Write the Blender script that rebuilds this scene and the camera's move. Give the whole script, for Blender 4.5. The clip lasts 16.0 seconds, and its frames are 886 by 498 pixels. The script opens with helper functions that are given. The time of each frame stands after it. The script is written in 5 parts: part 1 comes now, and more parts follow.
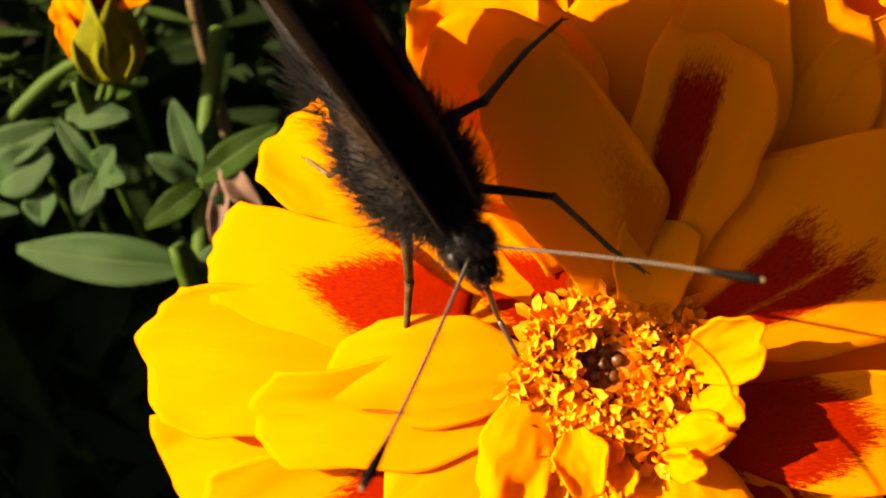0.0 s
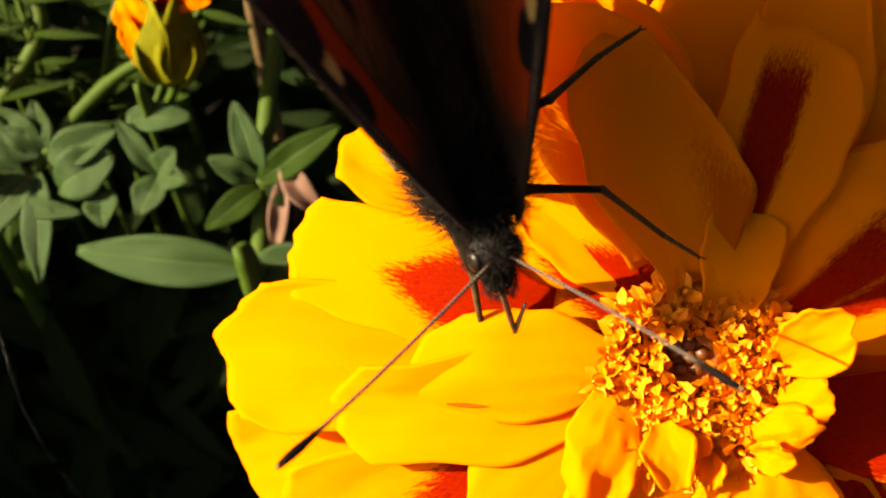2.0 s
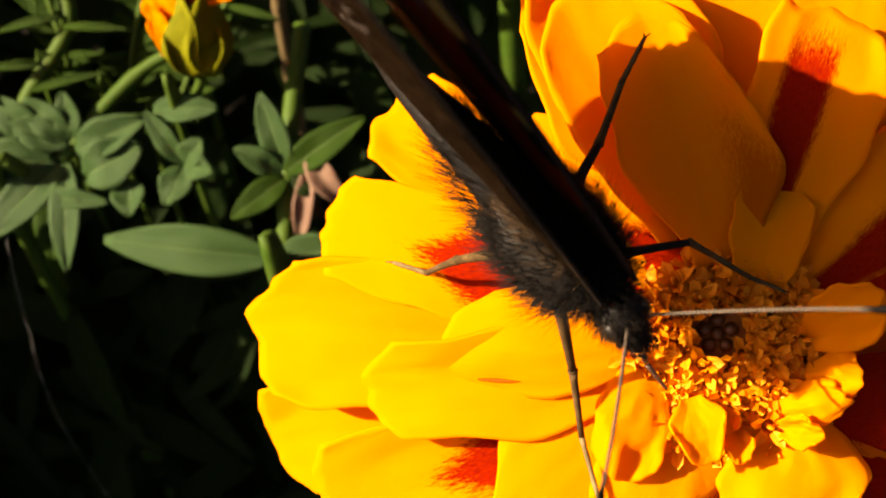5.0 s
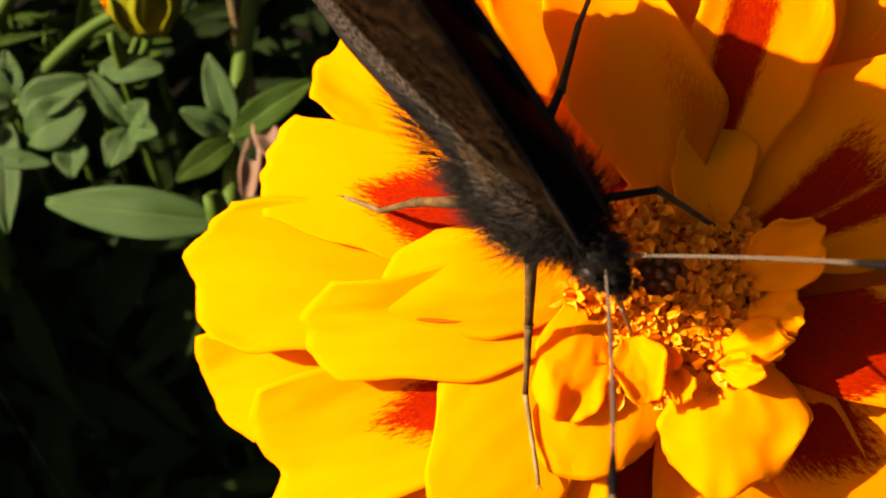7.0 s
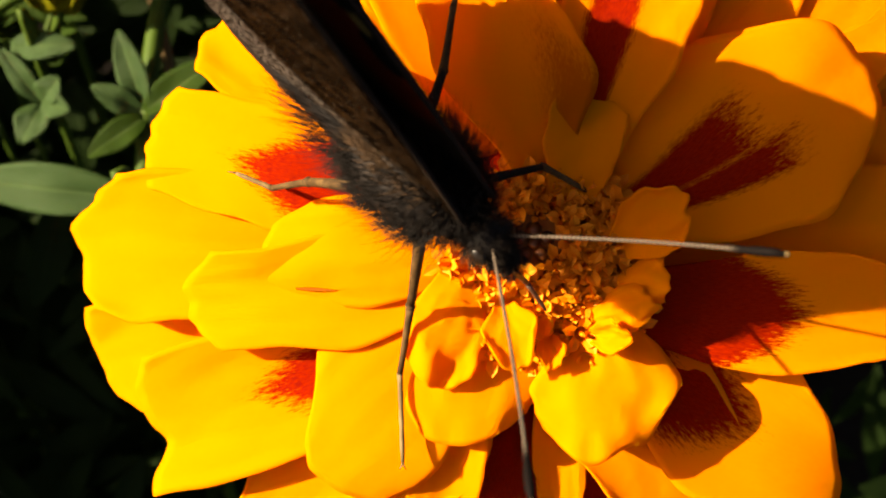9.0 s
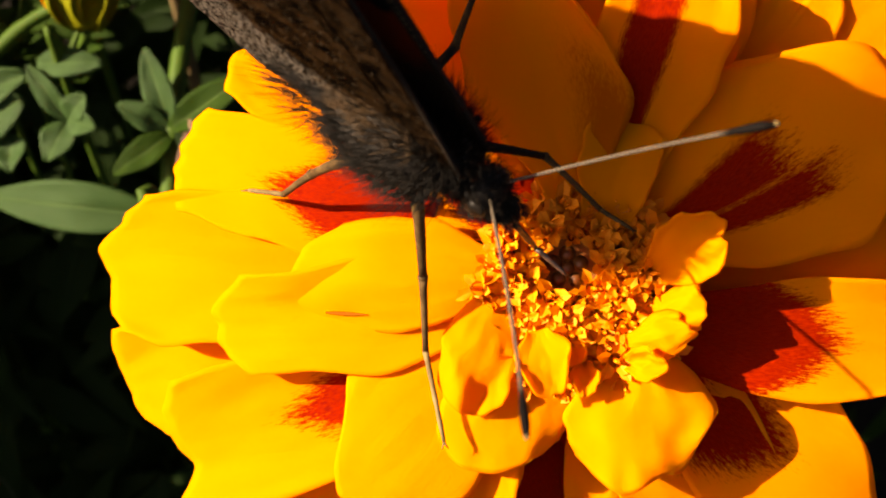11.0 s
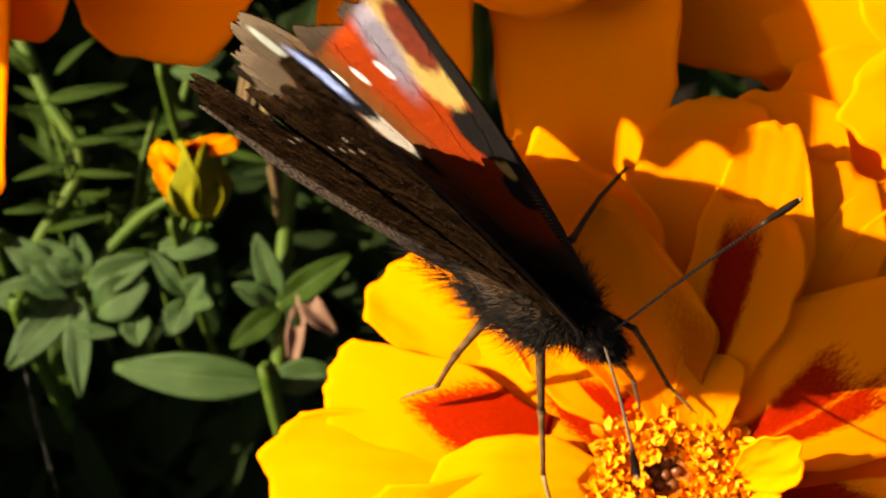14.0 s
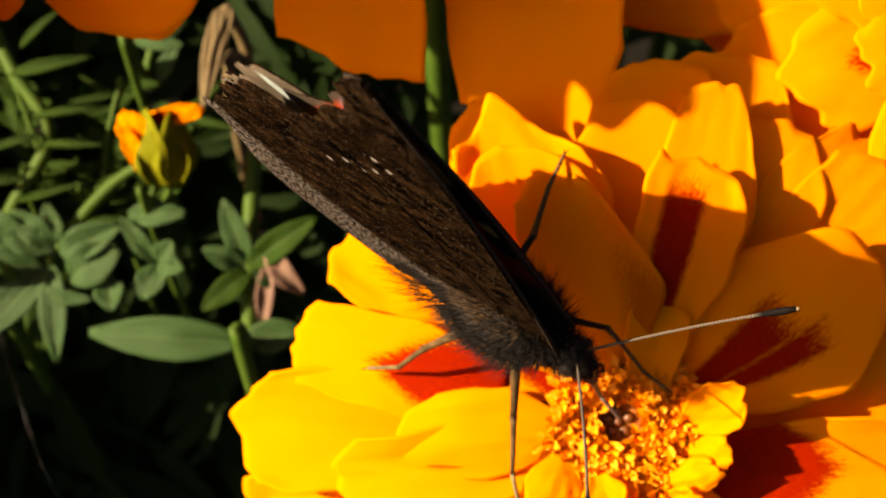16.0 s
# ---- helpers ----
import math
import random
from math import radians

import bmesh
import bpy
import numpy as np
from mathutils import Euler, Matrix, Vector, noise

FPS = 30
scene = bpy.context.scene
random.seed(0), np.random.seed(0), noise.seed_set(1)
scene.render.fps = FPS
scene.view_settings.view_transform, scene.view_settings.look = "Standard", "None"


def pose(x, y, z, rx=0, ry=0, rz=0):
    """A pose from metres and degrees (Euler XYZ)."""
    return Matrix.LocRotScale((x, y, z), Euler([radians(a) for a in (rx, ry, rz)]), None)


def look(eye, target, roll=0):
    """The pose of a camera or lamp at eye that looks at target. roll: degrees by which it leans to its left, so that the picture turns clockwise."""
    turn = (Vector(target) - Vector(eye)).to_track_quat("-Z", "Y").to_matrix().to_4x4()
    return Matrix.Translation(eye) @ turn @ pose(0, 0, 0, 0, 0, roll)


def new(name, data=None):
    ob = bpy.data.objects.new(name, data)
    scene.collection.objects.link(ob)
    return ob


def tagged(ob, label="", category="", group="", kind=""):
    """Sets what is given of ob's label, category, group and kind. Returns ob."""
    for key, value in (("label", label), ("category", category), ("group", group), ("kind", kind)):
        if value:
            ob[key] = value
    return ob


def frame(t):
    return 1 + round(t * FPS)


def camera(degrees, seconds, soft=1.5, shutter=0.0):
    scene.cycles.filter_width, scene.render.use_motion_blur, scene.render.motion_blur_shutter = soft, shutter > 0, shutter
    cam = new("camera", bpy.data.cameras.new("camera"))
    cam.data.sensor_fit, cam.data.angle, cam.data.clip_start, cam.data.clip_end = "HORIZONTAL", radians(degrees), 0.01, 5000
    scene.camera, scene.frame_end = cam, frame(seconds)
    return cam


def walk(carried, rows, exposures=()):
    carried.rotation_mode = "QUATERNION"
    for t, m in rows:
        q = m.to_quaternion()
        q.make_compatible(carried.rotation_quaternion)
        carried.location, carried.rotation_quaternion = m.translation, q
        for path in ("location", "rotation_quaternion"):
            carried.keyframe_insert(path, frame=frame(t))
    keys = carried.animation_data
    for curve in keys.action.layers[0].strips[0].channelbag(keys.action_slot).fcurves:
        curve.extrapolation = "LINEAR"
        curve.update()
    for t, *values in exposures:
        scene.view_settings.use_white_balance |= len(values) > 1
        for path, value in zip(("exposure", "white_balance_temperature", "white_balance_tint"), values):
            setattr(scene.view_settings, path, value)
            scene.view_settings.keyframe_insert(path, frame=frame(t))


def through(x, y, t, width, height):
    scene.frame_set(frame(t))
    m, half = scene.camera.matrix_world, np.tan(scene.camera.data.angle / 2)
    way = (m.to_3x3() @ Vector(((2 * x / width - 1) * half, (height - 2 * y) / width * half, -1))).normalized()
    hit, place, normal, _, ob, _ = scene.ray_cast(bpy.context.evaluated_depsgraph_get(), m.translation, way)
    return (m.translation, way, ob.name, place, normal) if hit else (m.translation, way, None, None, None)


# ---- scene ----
cam = camera(40, 16.0, soft=1.9)
cam.data.dof.use_dof, cam.data.dof.focus_distance, cam.data.dof.aperture_fstop = True, 0.074, 56
# seconds, eye (m), turn (degrees)
PATH = [
    (0, -0.00719, -0.03324, 0.26482, 32.53, 1.98, 0.28),
    (0.5, -0.00932, -0.03306, 0.26512, 32.60, 2.42, 0.39),
    (1, -0.00688, -0.03362, 0.26504, 33.26, 2.01, 0.12),
    (1.5, -0.01137, -0.03286, 0.26544, 33.35, 2.57, 0.51),
    (2, -0.01179, -0.03437, 0.26460, 33.16, 2.37, 0.41),
    (2.5, -0.01463, -0.03482, 0.26546, 33.81, 2.65, 0.83),
    (3, -0.01540, -0.03500, 0.26527, 33.98, 2.62, 1.10),
    (3.5, -0.01514, -0.03593, 0.26458, 33.46, 2.57, 1.08),
    (4, -0.01385, -0.03538, 0.26436, 33.59, 2.49, 0.90),
    (4.2, -0.01376, -0.03610, 0.26428, 33.40, 2.66, 0.81),
    (6.5, -0.01261, -0.03833, 0.26316, 35.92, 1.17, 0.58),
    (7, -0.01205, -0.04075, 0.26018, 35.15, 0.65, 0.37),
    (7.5, -0.00723, -0.04015, 0.26111, 35.06, 0.05, -0.20),
    (8, -0.00737, -0.04062, 0.26042, 34.37, 0.16, -0.28),
    (8.2, -0.00569, -0.04104, 0.26069, 34.40, -0.10, -0.54),
    (10.5, -0.00625, -0.04271, 0.25941, 34.91, 0.07, 0.39),
    (11, -0.00682, -0.04100, 0.26004, 35.06, 0.37, 0.35),
    (11.5, -0.00898, -0.03981, 0.26192, 35.24, 0.94, 0.54),
    (12, -0.00864, -0.04028, 0.26207, 35.32, 0.82, 0.31),
    (12.5, -0.00832, -0.03843, 0.26455, 35.86, 0.84, 0.03),
    (13, -0.00795, -0.03652, 0.26649, 36.25, 0.79, -0.16),
    (13.5, -0.01207, -0.03977, 0.26934, 36.78, 0.83, 0.07),
    (14, -0.01478, -0.03771, 0.27945, 36.06, 1.22, -0.93),
    (14.5, -0.01732, -0.03825, 0.28248, 35.81, 1.20, -1.48),
    (15, -0.01048, -0.04347, 0.27900, 34.83, 0.42, -2.09),
    (15.5, -0.01442, -0.04238, 0.28100, 34.31, 0.82, -2.35),
    (16, -0.01369, -0.03922, 0.28319, 33.66, 1.03, -2.90),
]

walk(cam, [(t, pose(*p)) for t, *p in PATH], [(t, stops, 8800, 12) for t, stops in ((0, 2.30), (1.5, 2.32), (3.0, 2.40), (4.2, 2.36), (6.5, 2.30), (12.0, 2.30), (13.2, 2.40), (14.5, 2.34), (16, 2.30))])

# the bed of flowers leans: x to the right, y away, z out of the flower's face; millimetres within it
BED = pose(0, 0, 0.2, 35, 0, 0)
MM = 0.001

# ---- light ----
SUN_WAY = BED.to_3x3() @ Vector((0.93, -0.28, -0.60)).normalized()
back = -SUN_WAY
world = bpy.data.worlds.new("sky")
scene.world = world
world.use_nodes = True
wn = world.node_tree.nodes
sky = wn.new("ShaderNodeTexSky")
sky.sky_type, sky.sun_disc = "NISHITA", False
sky.sun_elevation = math.asin(back.z)
sky.sun_rotation = math.atan2(back.x, back.y)
sky.air_density, sky.dust_density = 0.4, 3.0
wn["Background"].inputs["Strength"].default_value = 0.050
world.node_tree.links.new(sky.outputs[0], wn["Background"].inputs["Color"])
sun = new("sun", bpy.data.lights.new("sun", "SUN"))
sun.data.energy, sun.data.angle, sun.data.color = 5.0, radians(0.5), (1.0, 0.93, 0.82)
sun.matrix_world = look((0, 0, 1), Vector((0, 0, 1)) + SUN_WAY)

# ---- materials ----


class Nodes:
    """Short hands for building one material's nodes."""

    def __init__(self, name):
        self.mat = bpy.data.materials.new(name)
        self.mat.use_nodes = True
        self.tree = self.mat.node_tree
        self.bsdf = self.tree.nodes["Principled BSDF"]
        self.out = self.tree.nodes["Material Output"]

    def node(self, kind, **sets):
        n = self.tree.nodes.new(kind)
        for key, value in sets.items():
            if key in n.inputs:
                self.put(value, n.inputs[key])
        return n

    def put(self, value, socket):
        if isinstance(value, bpy.types.NodeSocket):
            self.tree.links.new(value, socket)
        else:
            socket.default_value = value

    def math(self, op, a, b=0.0, clamp=False):
        n = self.tree.nodes.new("ShaderNodeMath")
        n.operation, n.use_clamp = op, clamp
        self.put(a, n.inputs[0])
        self.put(b, n.inputs[1])
        return n.outputs[0]

    def step(self, value, low, high):
        """Smooth step of value from 0 at low to 1 at high."""
        n = self.tree.nodes.new("ShaderNodeMapRange")
        n.interpolation_type = "SMOOTHSTEP"
        self.put(value, n.inputs[0])
        if low <= high:
            n.inputs[1].default_value, n.inputs[2].default_value = low, high
        else:
            n.inputs[1].default_value, n.inputs[2].default_value = high, low
            n.inputs[3].default_value, n.inputs[4].default_value = 1.0, 0.0
        return n.outputs[0]

    def mix(self, factor, a, b):
        n = self.tree.nodes.new("ShaderNodeMix")
        n.data_type = "RGBA"
        self.put(factor, n.inputs[0])
        self.put((*a, 1) if isinstance(a, tuple) else a, n.inputs[6])
        self.put((*b, 1) if isinstance(b, tuple) else b, n.inputs[7])
        return n.outputs[2]

    def noise(self, scale, detail=4.0, rough=0.6, at=None, stretch=None):
        n = self.tree.nodes.new("ShaderNodeTexNoise")
        n.inputs["Scale"].default_value, n.inputs["Detail"].default_value = scale, detail
        n.inputs["Roughness"].default_value = rough
        if at is None:
            at = self.tree.nodes.new("ShaderNodeTexCoord").outputs["Object"]
        if stretch:
            m = self.tree.nodes.new("ShaderNodeMapping")
            m.inputs["Scale"].default_value = stretch
            self.put(at, m.inputs[0])
            at = m.outputs[0]
        self.put(at, n.inputs["Vector"])
        return n.outputs[0]

    def uv(self):
        c = self.tree.nodes.new("ShaderNodeTexCoord").outputs["UV"]
        s = self.tree.nodes.new("ShaderNodeSeparateXYZ")
        self.put(c, s.inputs[0])
        return c, s.outputs[0], s.outputs[1]

    def random(self):
        return self.tree.nodes.new("ShaderNodeObjectInfo").outputs["Random"]

    def bump(self, height, distance, strength=1.0):
        n = self.tree.nodes.new("ShaderNodeBump")
        n.inputs["Distance"].default_value, n.inputs["Strength"].default_value = distance, strength
        self.put(height, n.inputs["Height"])
        self.put(n.outputs[0], self.bsdf.inputs["Normal"])
        return n.outputs[0]

    def spot(self, u, v, cu, cv, ru, rv, turn=0.0, soft=0.15, wobble=None):
        """1 inside an ellipse of the sheet, 0 outside."""
        c, s = math.cos(radians(turn)), math.sin(radians(turn))
        du, dv = self.math("SUBTRACT", u, cu), self.math("SUBTRACT", v, cv)
        a = self.math("ADD", self.math("MULTIPLY", du, c / ru), self.math("MULTIPLY", dv, s / ru))
        b = self.math("ADD", self.math("MULTIPLY", du, -s / rv), self.math("MULTIPLY", dv, c / rv))
        d = self.math("SQRT", self.math("ADD", self.math("MULTIPLY", a, a), self.math("MULTIPLY", b, b)))
        if wobble is not None:
            d = self.math("ADD", d, wobble)
        return self.step(d, 1 + soft, 1 - soft)

    def set(self, **sets):
        for key, value in sets.items():
            socket = self.bsdf.inputs[key.replace("_", " ")]
            self.put((*value, 1) if isinstance(value, tuple) and len(value) == 3 else value, socket)
        return self

    def through_light(self, colour, share, normal=None):
        """Lets part of the light through, as thin leaves and petals do."""
        t = self.tree.nodes.new("ShaderNodeBsdfTranslucent")
        self.put((*colour, 1) if isinstance(colour, tuple) else colour, t.inputs[0])
        if normal is not None:
            self.put(normal, t.inputs["Normal"])
        m = self.tree.nodes.new("ShaderNodeMixShader")
        m.inputs[0].default_value = share
        self.tree.links.new(self.bsdf.outputs[0], m.inputs[1])
        self.tree.links.new(t.outputs[0], m.inputs[2])
        self.tree.links.new(m.outputs[0], self.out.inputs[0])
        return self


def petal_material(name, streak):
    """Yellow-orange petal; streak: the shape of the dark red mark that grows out from its base. u runs from base to tip, v across."""
    n = Nodes(name)
    c, u, v = n.uv()
    fine = n.noise(30, 5, 0.65, c, (1.0, 9.0, 1.0))
    blotch = n.noise(3.0, 3, 0.5, c)
    speck = n.noise(60, 3, 0.7, c, (0.7, 1.6, 1.0))
    fringe = n.noise(22, 4, 0.7, c, (0.8, 2.2, 1.0))
    col = n.mix(blotch, (0.80, 0.225, 0.0006), (0.83, 0.265, 0.0008))
    col = n.mix(n.math("MULTIPLY", fine, 0.35), col, (0.78, 0.195, 0.0006))
    col = n.mix(n.math("MULTIPLY", n.random(), 0.35), col, (0.82, 0.255, 0.0007))
    glow = n.mix(0.8, col, (0.82, 0.39, 0.0015))
    ragged = n.math("ADD", n.math("MULTIPLY", n.math("SUBTRACT", speck, 0.5), 0.55), n.math("MULTIPLY", n.math("SUBTRACT", fringe, 0.5), 0.7))

    def off(centre):
        return n.math("ABSOLUTE", n.math("SUBTRACT", v, centre))

    def band(value, share, low, high):
        return n.step(n.math("ADD", value, n.math("MULTIPLY", ragged, share)), low, high)

    mask = None
    if streak == "base":
        mask = band(n.math("ADD", u, n.math("MULTIPLY", off(0.5), 0.7)), 0.42, 0.68, 0.56)
    elif streak == "broad":
        mask = band(n.math("ADD", u, n.math("MULTIPLY", off(0.5), 0.25)), 0.34, 0.60, 0.52)
    elif streak == "deep":
        mask = band(u, 0.30, 0.84, 0.70)
    elif streak == "long":
        mask = n.math("MULTIPLY", band(off(0.60), 0.16, 0.23, 0.15), band(u, 0.40, 0.95, 0.78))
    elif streak == "smear":
        mask = n.math("MULTIPLY", n.math("MULTIPLY", band(v, 0.40, 0.42, 0.16), band(u, 0.55, 0.72, 0.44)), 0.6)
    elif streak == "twin":
        one = n.math("MULTIPLY", band(off(0.58), 0.15, 0.20, 0.11), band(u, 0.40, 0.60, 0.46))
        two = n.math("MULTIPLY", band(off(0.35), 0.12, 0.12, 0.06), band(u, 0.40, 0.70, 0.54))
        mask = n.math("MAXIMUM", one, two)
    if mask is not None:
        red = n.mix(n.step(speck, 0.38, 0.62), (0.17, 0.0040, 0.0007), (0.40, 0.017, 0.0012))
        if streak == "smear":
            red = n.mix(speck, (0.26, 0.016, 0.0008), (0.44, 0.040, 0.0012))
        col = n.mix(mask, col, red)
        glow = n.mix(mask, glow, (0.42, 0.020, 0.001))
    crease = n.noise(9, 5, 0.7, c, (0.8, 2.4, 1.0))
    spots = n.step(n.noise(16, 2, 0.5, c, (1.0, 3.0, 1.0)), 0.76, 0.80)
    col = n.mix(n.math("MULTIPLY", spots, 0.55), col, (0.35, 0.09, 0.004))
    nrm = n.bump(n.math("ADD", n.math("ADD", fine, n.math("MULTIPLY", crease, 1.0)), n.math("MULTIPLY", blotch, 0.8)), 0.00018, 0.4)
    n.set(Base_Color=col, Roughness=0.65, Specular_IOR_Level=0.04)
    return n.through_light(glow, 0.52, nrm).mat


PETAL = {"plain": petal_material("petal_plain", ""), "streak": petal_material("petal_red_base", "base"), "long": petal_material("petal_red_streak", "long"),
         "twin": petal_material("petal_red_pair", "twin"), "broad": petal_material("petal_red_half", "broad"), "smear": petal_material("petal_red_smear", "smear"),
         "deep": petal_material("petal_red_most", "deep")}


def simple(name, a, b, scale, rough=0.6, bump=0.0001, through=None, spec=0.3):
    n = Nodes(name)
    grain, large = n.noise(scale, 5, 0.65), n.noise(scale * 0.17, 3, 0.5)
    col = n.mix(n.step(n.math("ADD", n.math("MULTIPLY", grain, 0.6), n.math("MULTIPLY", large, 0.4)), 0.3, 0.7), a, b)
    nrm = n.bump(grain, bump, 0.7)
    n.set(Base_Color=col, Roughness=rough, Specular_IOR_Level=spec)
    if through:
        n.through_light(through, 0.3, nrm)
    return n.mat


def leaf_material(name, a, b, gloss=0.22, pale=0.5):
    n = Nodes(name)
    c, u, v = n.uv()
    across = n.math("ABSOLUTE", n.math("SUBTRACT", v, 0.5))
    rib = n.step(across, 0.05, 0.015)
    wave = n.math("SINE", n.math("MULTIPLY", n.math("SUBTRACT", u, n.math("MULTIPLY", across, 0.55)), 70.0))
    large, grain = n.noise(4, 3, 0.5, c), n.noise(40, 4, 0.7, c)
    col = n.mix(large, a, b)
    col = n.mix(n.math("MULTIPLY", rib, pale), col, (0.11, 0.16, 0.06))
    col = n.mix(n.math("MULTIPLY", n.random(), 0.4), col, b)
    nrm = n.bump(n.math("ADD", n.math("ADD", n.math("MULTIPLY", wave, 0.08), grain), n.math("MULTIPLY", rib, -1.5)), 0.0002, 0.5)
    n.set(Base_Color=col, Roughness=0.5, Specular_IOR_Level=gloss)
    return n.through_light((0.04, 0.10, 0.01), 0.2, nrm).mat


LEAF = leaf_material("leaf_green", (0.014, 0.037, 0.0085), (0.028, 0.056, 0.016), 0.10, 0.25)
LEAF_FRESH = leaf_material("leaf_fresh_green", (0.0085, 0.024, 0.002), (0.017, 0.034, 0.0034), 0.04, 0.3)
# leaf green taken near black, the shade among the stems put into the colour
LEAF_SHADED = leaf_material("leaf_shaded_green", (0.0040, 0.0095, 0.0018), (0.0075, 0.015, 0.0034), 0.03, 0.03)
STEM = simple("stem_green", (0.018, 0.042, 0.004), (0.036, 0.060, 0.008), 400, 0.6, 0.0001, spec=0.08)
# near-black soil: the deep shade under the plants is put into its colour
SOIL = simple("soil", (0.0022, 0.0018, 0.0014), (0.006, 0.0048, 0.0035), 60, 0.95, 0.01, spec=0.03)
DRY = simple("dry_husk", (0.050, 0.030, 0.009), (0.090, 0.058, 0.020), 500, 0.8, 0.0002)
WITHERED = simple("withered_petal", (0.07, 0.034, 0.020), (0.12, 0.066, 0.042), 300, 0.8, 0.0002)
SILK = simple("spider_silk", (0.22, 0.22, 0.20), (0.34, 0.34, 0.32), 900, 0.4, 0.00001)
SEPAL = simple("sepal_yellow_green", (0.055, 0.056, 0.002), (0.100, 0.096, 0.003), 300, 0.8, 0.0002, spec=0.05)
FLORET = simple("floret_orange", (0.55, 0.15, 0.005), (0.74, 0.27, 0.022), 900, 0.6, 0.0001, (0.8, 0.22, 0.01), spec=0.1)
FLORET_BUD = simple("floret_bud_brown", (0.045, 0.011, 0.0014), (0.10, 0.026, 0.003), 700, 0.45, 0.0001)
DISC = simple("disc_dark", (0.10, 0.026, 0.0024), (0.26, 0.07, 0.005), 500, 0.8, 0.0002)
TEAR = simple("petal_tear", (0.06, 0.012, 0.001), (0.20, 0.05, 0.002), 900, 0.8, 0.0001, spec=0.05)
HAIR = simple("body_hair", (0.0014, 0.00088, 0.00056), (0.004, 0.0024, 0.0014), 900, 0.7, 0.0001, spec=0.12)
HEAD_HAIR = simple("head_hair", (0.004, 0.0026, 0.0016), (0.013, 0.0085, 0.005), 900, 0.7, 0.0001, spec=0.10)
BROWN_HAIR = simple("back_hair", (0.021, 0.011, 0.0056), (0.059, 0.034, 0.016), 900, 0.7, 0.0001, spec=0.08)
BODY = simple("body_dark", (0.0024, 0.0018, 0.0015), (0.0072, 0.0048, 0.0036), 1200, 0.6, 0.0002, spec=0.15)
EYE = simple("eye_dark", (0.006, 0.004, 0.003), (0.018, 0.012, 0.008), 2500, 0.35, 0.00005, spec=0.35)
LEG = simple("leg_brown", (0.022, 0.012, 0.005), (0.085, 0.048, 0.018), 1200, 0.7, 0.0001, spec=0.06)
LEG_DARK = simple("leg_black", (0.004, 0.003, 0.002), (0.014, 0.009, 0.006), 1200, 0.7, 0.0001, spec=0.05)
PALE = simple("pale_tip", (0.07, 0.045, 0.018), (0.16, 0.11, 0.05), 1200, 0.7, 0.0001, spec=0.05)
PROBOSCIS = simple("proboscis_brown", (0.029, 0.014, 0.0091), (0.058, 0.029, 0.019), 1500, 0.4, 0.0001, spec=0.5)


def antenna_material():
    n = Nodes("antenna_ringed")
    c, u, v = n.uv()
    ring = n.step(n.math("SINE", n.math("MULTIPLY", u, 380.0)), -0.4, 0.6)
    shaft = n.mix(ring, (0.028, 0.021, 0.015), (0.085, 0.064, 0.048))
    col = n.mix(n.step(u, 0.80, 0.86), shaft, (0.003, 0.002, 0.0018))
    n.set(Base_Color=col, Roughness=0.7, Specular_IOR_Level=0.03)
    return n.mat


ANTENNA = antenna_material()


